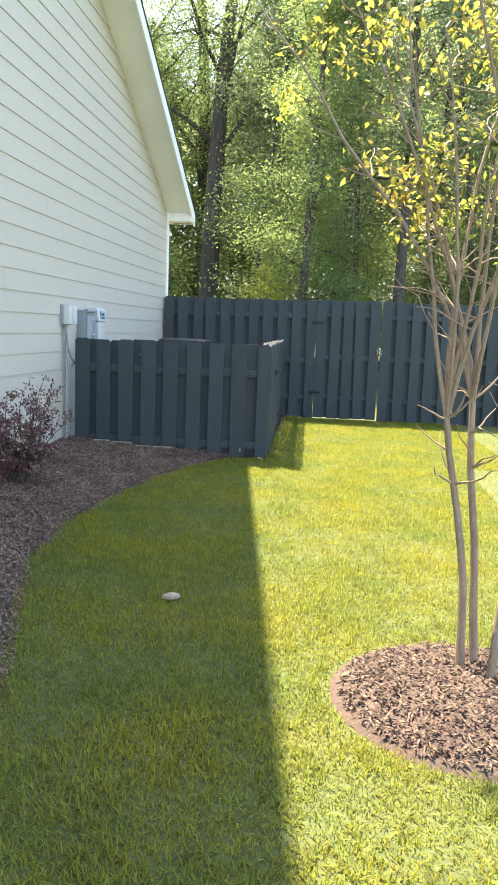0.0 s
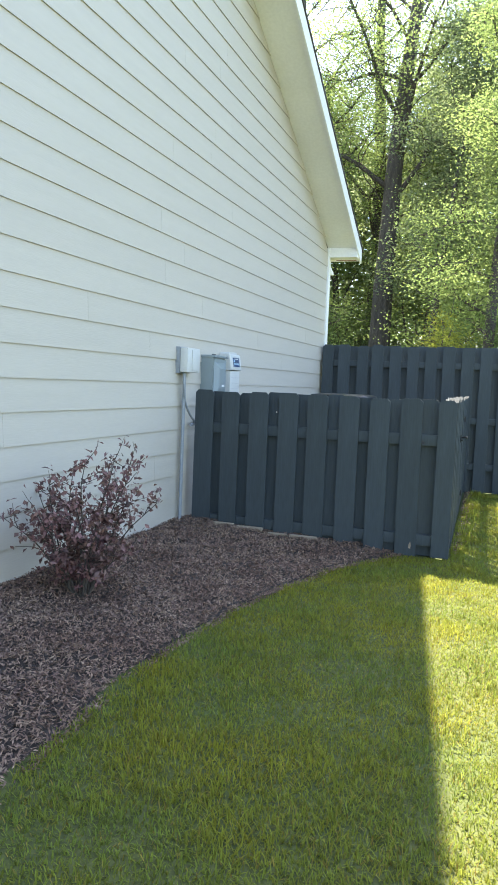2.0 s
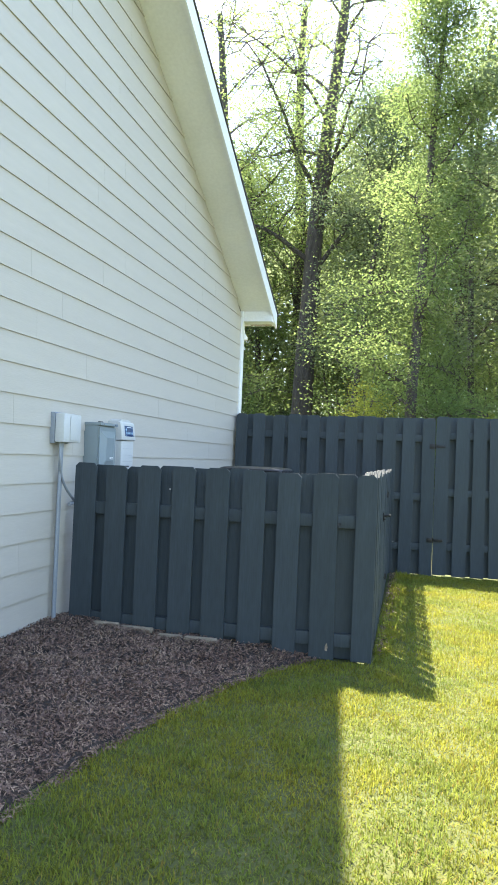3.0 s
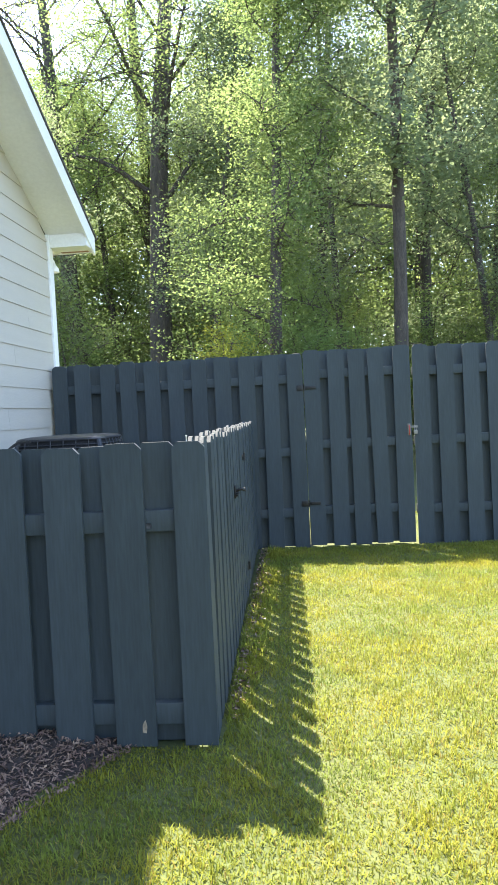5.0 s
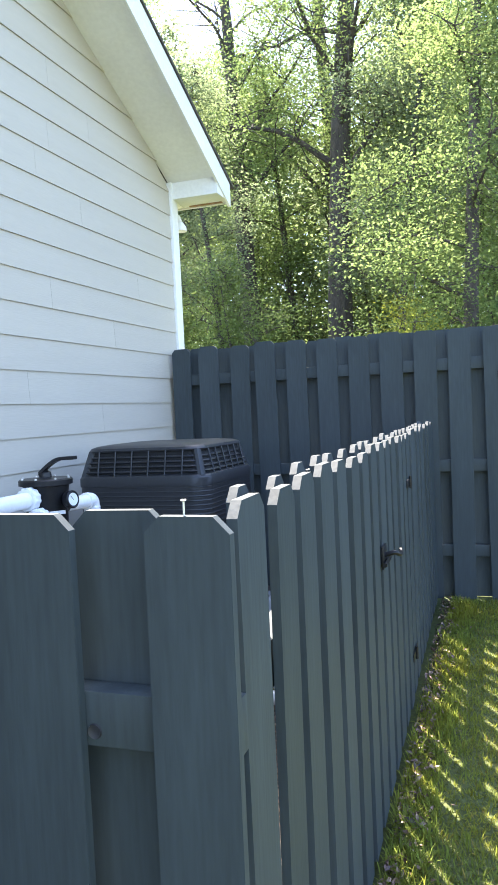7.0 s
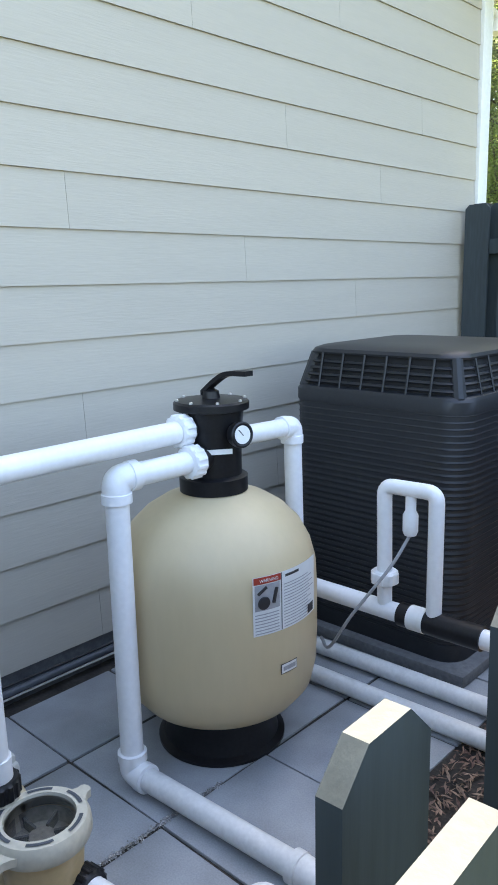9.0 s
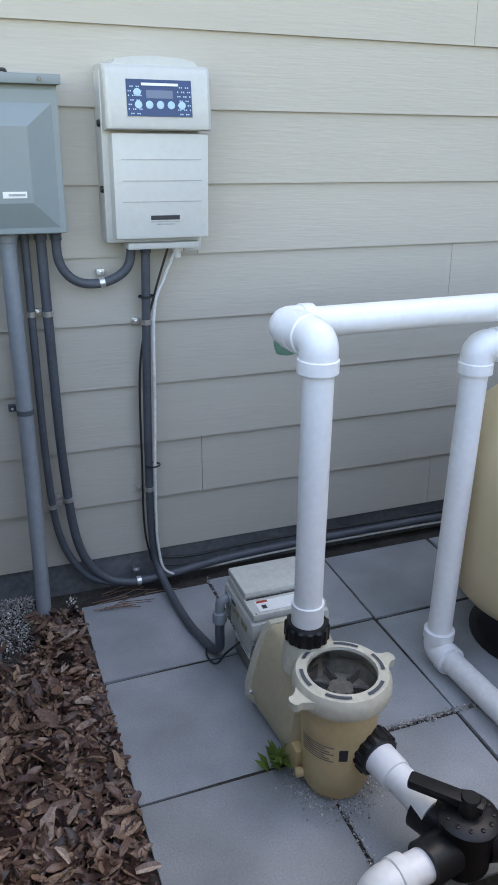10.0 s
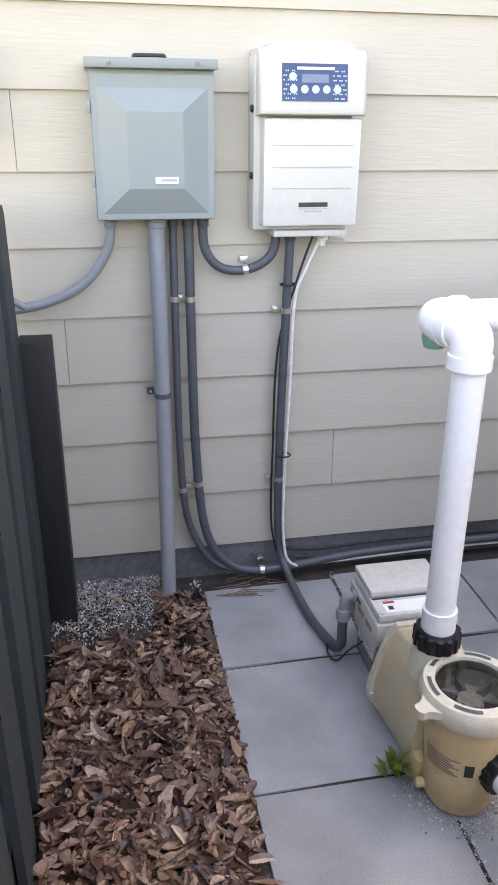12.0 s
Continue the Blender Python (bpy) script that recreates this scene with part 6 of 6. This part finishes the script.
# young multi-stemmed tree in the lawn
rng = random.Random(55)
myrtle = thing("crape_myrtle", "young multi-stemmed crape myrtle with yellow-orange new leaves", "tree", (3.67, -5.45, 0))
tips = []
for (bx, by), way, split in (((3.675, -5.40), (-0.135, 0.03, 1), 1.12), ((3.735, -5.35), (0.02, 0.04, 1), 1.2), ((3.765, -5.53), (0.05, 0.06, 1), 1.2)):
    stem = Shape()
    path, end = limb(stem, (bx, by, 0.0), way, split, 0.020, 0.014, rng, 8, 0.035, 10)
    stem_part = part("stem", stem, MYRTLE_BARK, myrtle, "smooth pale brown stem")
    for f in range(5):
        a = rng.uniform(0, 6.28)
        shoot = Shape()
        branch, _ = limb(shoot, path[-1], (0.21 * math.cos(a) - 0.02, 0.21 * math.sin(a), 1), rng.uniform(1.5, 2.1), 0.011, 0.003, rng, 10, 0.07, 7)
        for q in range(2, len(branch)):
            for _ in range(1 + q % 2):
                a = rng.uniform(0, 6.28)
                spray = Shape()
                twig, _ = limb(spray, branch[q], (math.cos(a), math.sin(a), rng.uniform(0.3, 1.2)), rng.uniform(0.15, 0.40), 0.004, 0.0015, rng, 4, 0.2, 4)
                part("twig", spray, MYRTLE_BARK, stem_part)
                tips += [twig[2], twig[3], twig[4]] if q > 3 else []
        part("branch", shoot, MYRTLE_BARK, stem_part)
    for _ in range(8):
        a = rng.uniform(0, 6.28)
        shoot = Shape()
        limb(shoot, path[rng.randrange(6, 9)], (math.cos(a), math.sin(a), 0.7), rng.uniform(0.15, 0.32), 0.006, 0.0015, rng, 5, 0.25, 5)
        part("twig", shoot, MYRTLE_BARK, stem_part)
r = np.random.default_rng(56)
points = np.array([tuple(t) for t in tips])
weight = r.gamma(0.35, 1.0, len(points))
which = r.choice(len(points), 2500, p=weight / weight.sum())
part("crown", raw_mesh("crown", *flakes(r, points[which] + r.normal(0, 0.045, (2500, 3)), 0.042, 0.024, 0.7), LEAF_YELLOW), None, myrtle, "sparse yellow-green and orange young leaves")

# purple shrub against the house
rng = random.Random(60)
bush = thing("shrub", "purple-leaved shrub in the mulch beside the siding", "shrub", (0.45, -2.45, 0.06))
twig_shape, tips = Shape(), []
for i in range(26):
    a, out = i * 2.4, rng.uniform(0.15, 0.9)
    path, _ = limb(twig_shape, (0.45 + 0.03 * math.cos(a), -2.45 + 0.03 * math.sin(a), 0.05), (out * math.cos(a) * 0.75, out * math.sin(a), 1.0), rng.uniform(0.5, 0.9) * (1.1 - 0.3 * out), 0.008, 0.002, rng, 7, 0.13, 5)
    for q in range(2, 8):
        tips.append(path[q])
        for _ in range(2):
            sub, _ = limb(twig_shape, path[q], (rng.gauss(0, 1), rng.gauss(0, 1), rng.uniform(0, 1)), rng.uniform(0.06, 0.18), 0.003, 0.001, rng, 3, 0.2, 4)
            tips += [sub[1], sub[2], sub[3]]
part("branchwork", twig_shape, BARK, bush)
r = np.random.default_rng(61)
points = np.array([tuple(t) for t in tips])
which = r.integers(0, len(points), 3600)
part("leaves", raw_mesh("leaves", *flakes(r, points[which] + r.normal(0, 0.016, (3600, 3)), 0.040, 0.022, 0.8), LEAF_PURPLE), None, bush, "small purple-green leaves")

# ---- lap siding, course by course ----
JOINTS = {8: (1.954, -1.7), 4: (1.967, -2.6), 1: (1.045, -2.9), 6: (0.112, 3.77), 7: (2.90, -0.75), 0: (1.981, -1.7), 5: (1.034, 4.7), 2: (3.1, -0.6), 3: (0.2, 3.9), 9: (0.3, 4.0), 10: (3.2, -0.5)}
rng = random.Random(90)
plank_no = 0
for row in range(38):
    z0, z1 = SILL + row * ROW, SILL + (row + 1) * ROW + 0.028
    if z0 > rake(RIDGE_Y) - 0.1:
        break
    cuts = list(JOINTS.get(row, (rng.uniform(-1, 1), rng.uniform(2.5, 4.5))))
    cuts += [rng.uniform(-4.5, -3.5), rng.uniform(-8.5, -7.5), rng.uniform(-12, -11)]
    low_end = min(CORNER_Y - 0.102, 5.13 - (z0 - 3.45) / PITCH)
    high_end = min(CORNER_Y - 0.102, 5.13 - (z1 - 3.45) / PITCH)
    front = 2 * RIDGE_Y - low_end
    edges = [low_end] + sorted([c for c in cuts if front + 0.5 < c < low_end - 0.5], reverse=True) + [front]
    for b, a in zip(edges, edges[1:]):
        first, last = b == low_end, a == front
        at_top = high_end if first else b
        at_foot = 2 * RIDGE_Y - high_end if last else a
        gap = 0.0008
        pts = [(0.0, a + gap, z0), (0.0, b - gap, z0), (-0.0115, at_top - gap, z1), (-0.0115, at_foot + gap, z1), (-0.024, a + gap, z0), (-0.024, b - gap, z0), (-0.028, at_top - gap, z1), (-0.028, at_foot + gap, z1)]
        shape = Shape().add(pts, [(0, 1, 2, 3), (7, 6, 5, 4), (0, 4, 5, 1), (1, 5, 6, 2), (2, 6, 7, 3), (3, 7, 4, 0)])
        part("plank", shape.mesh("plank", SIDING, smooth=False), None, wall)
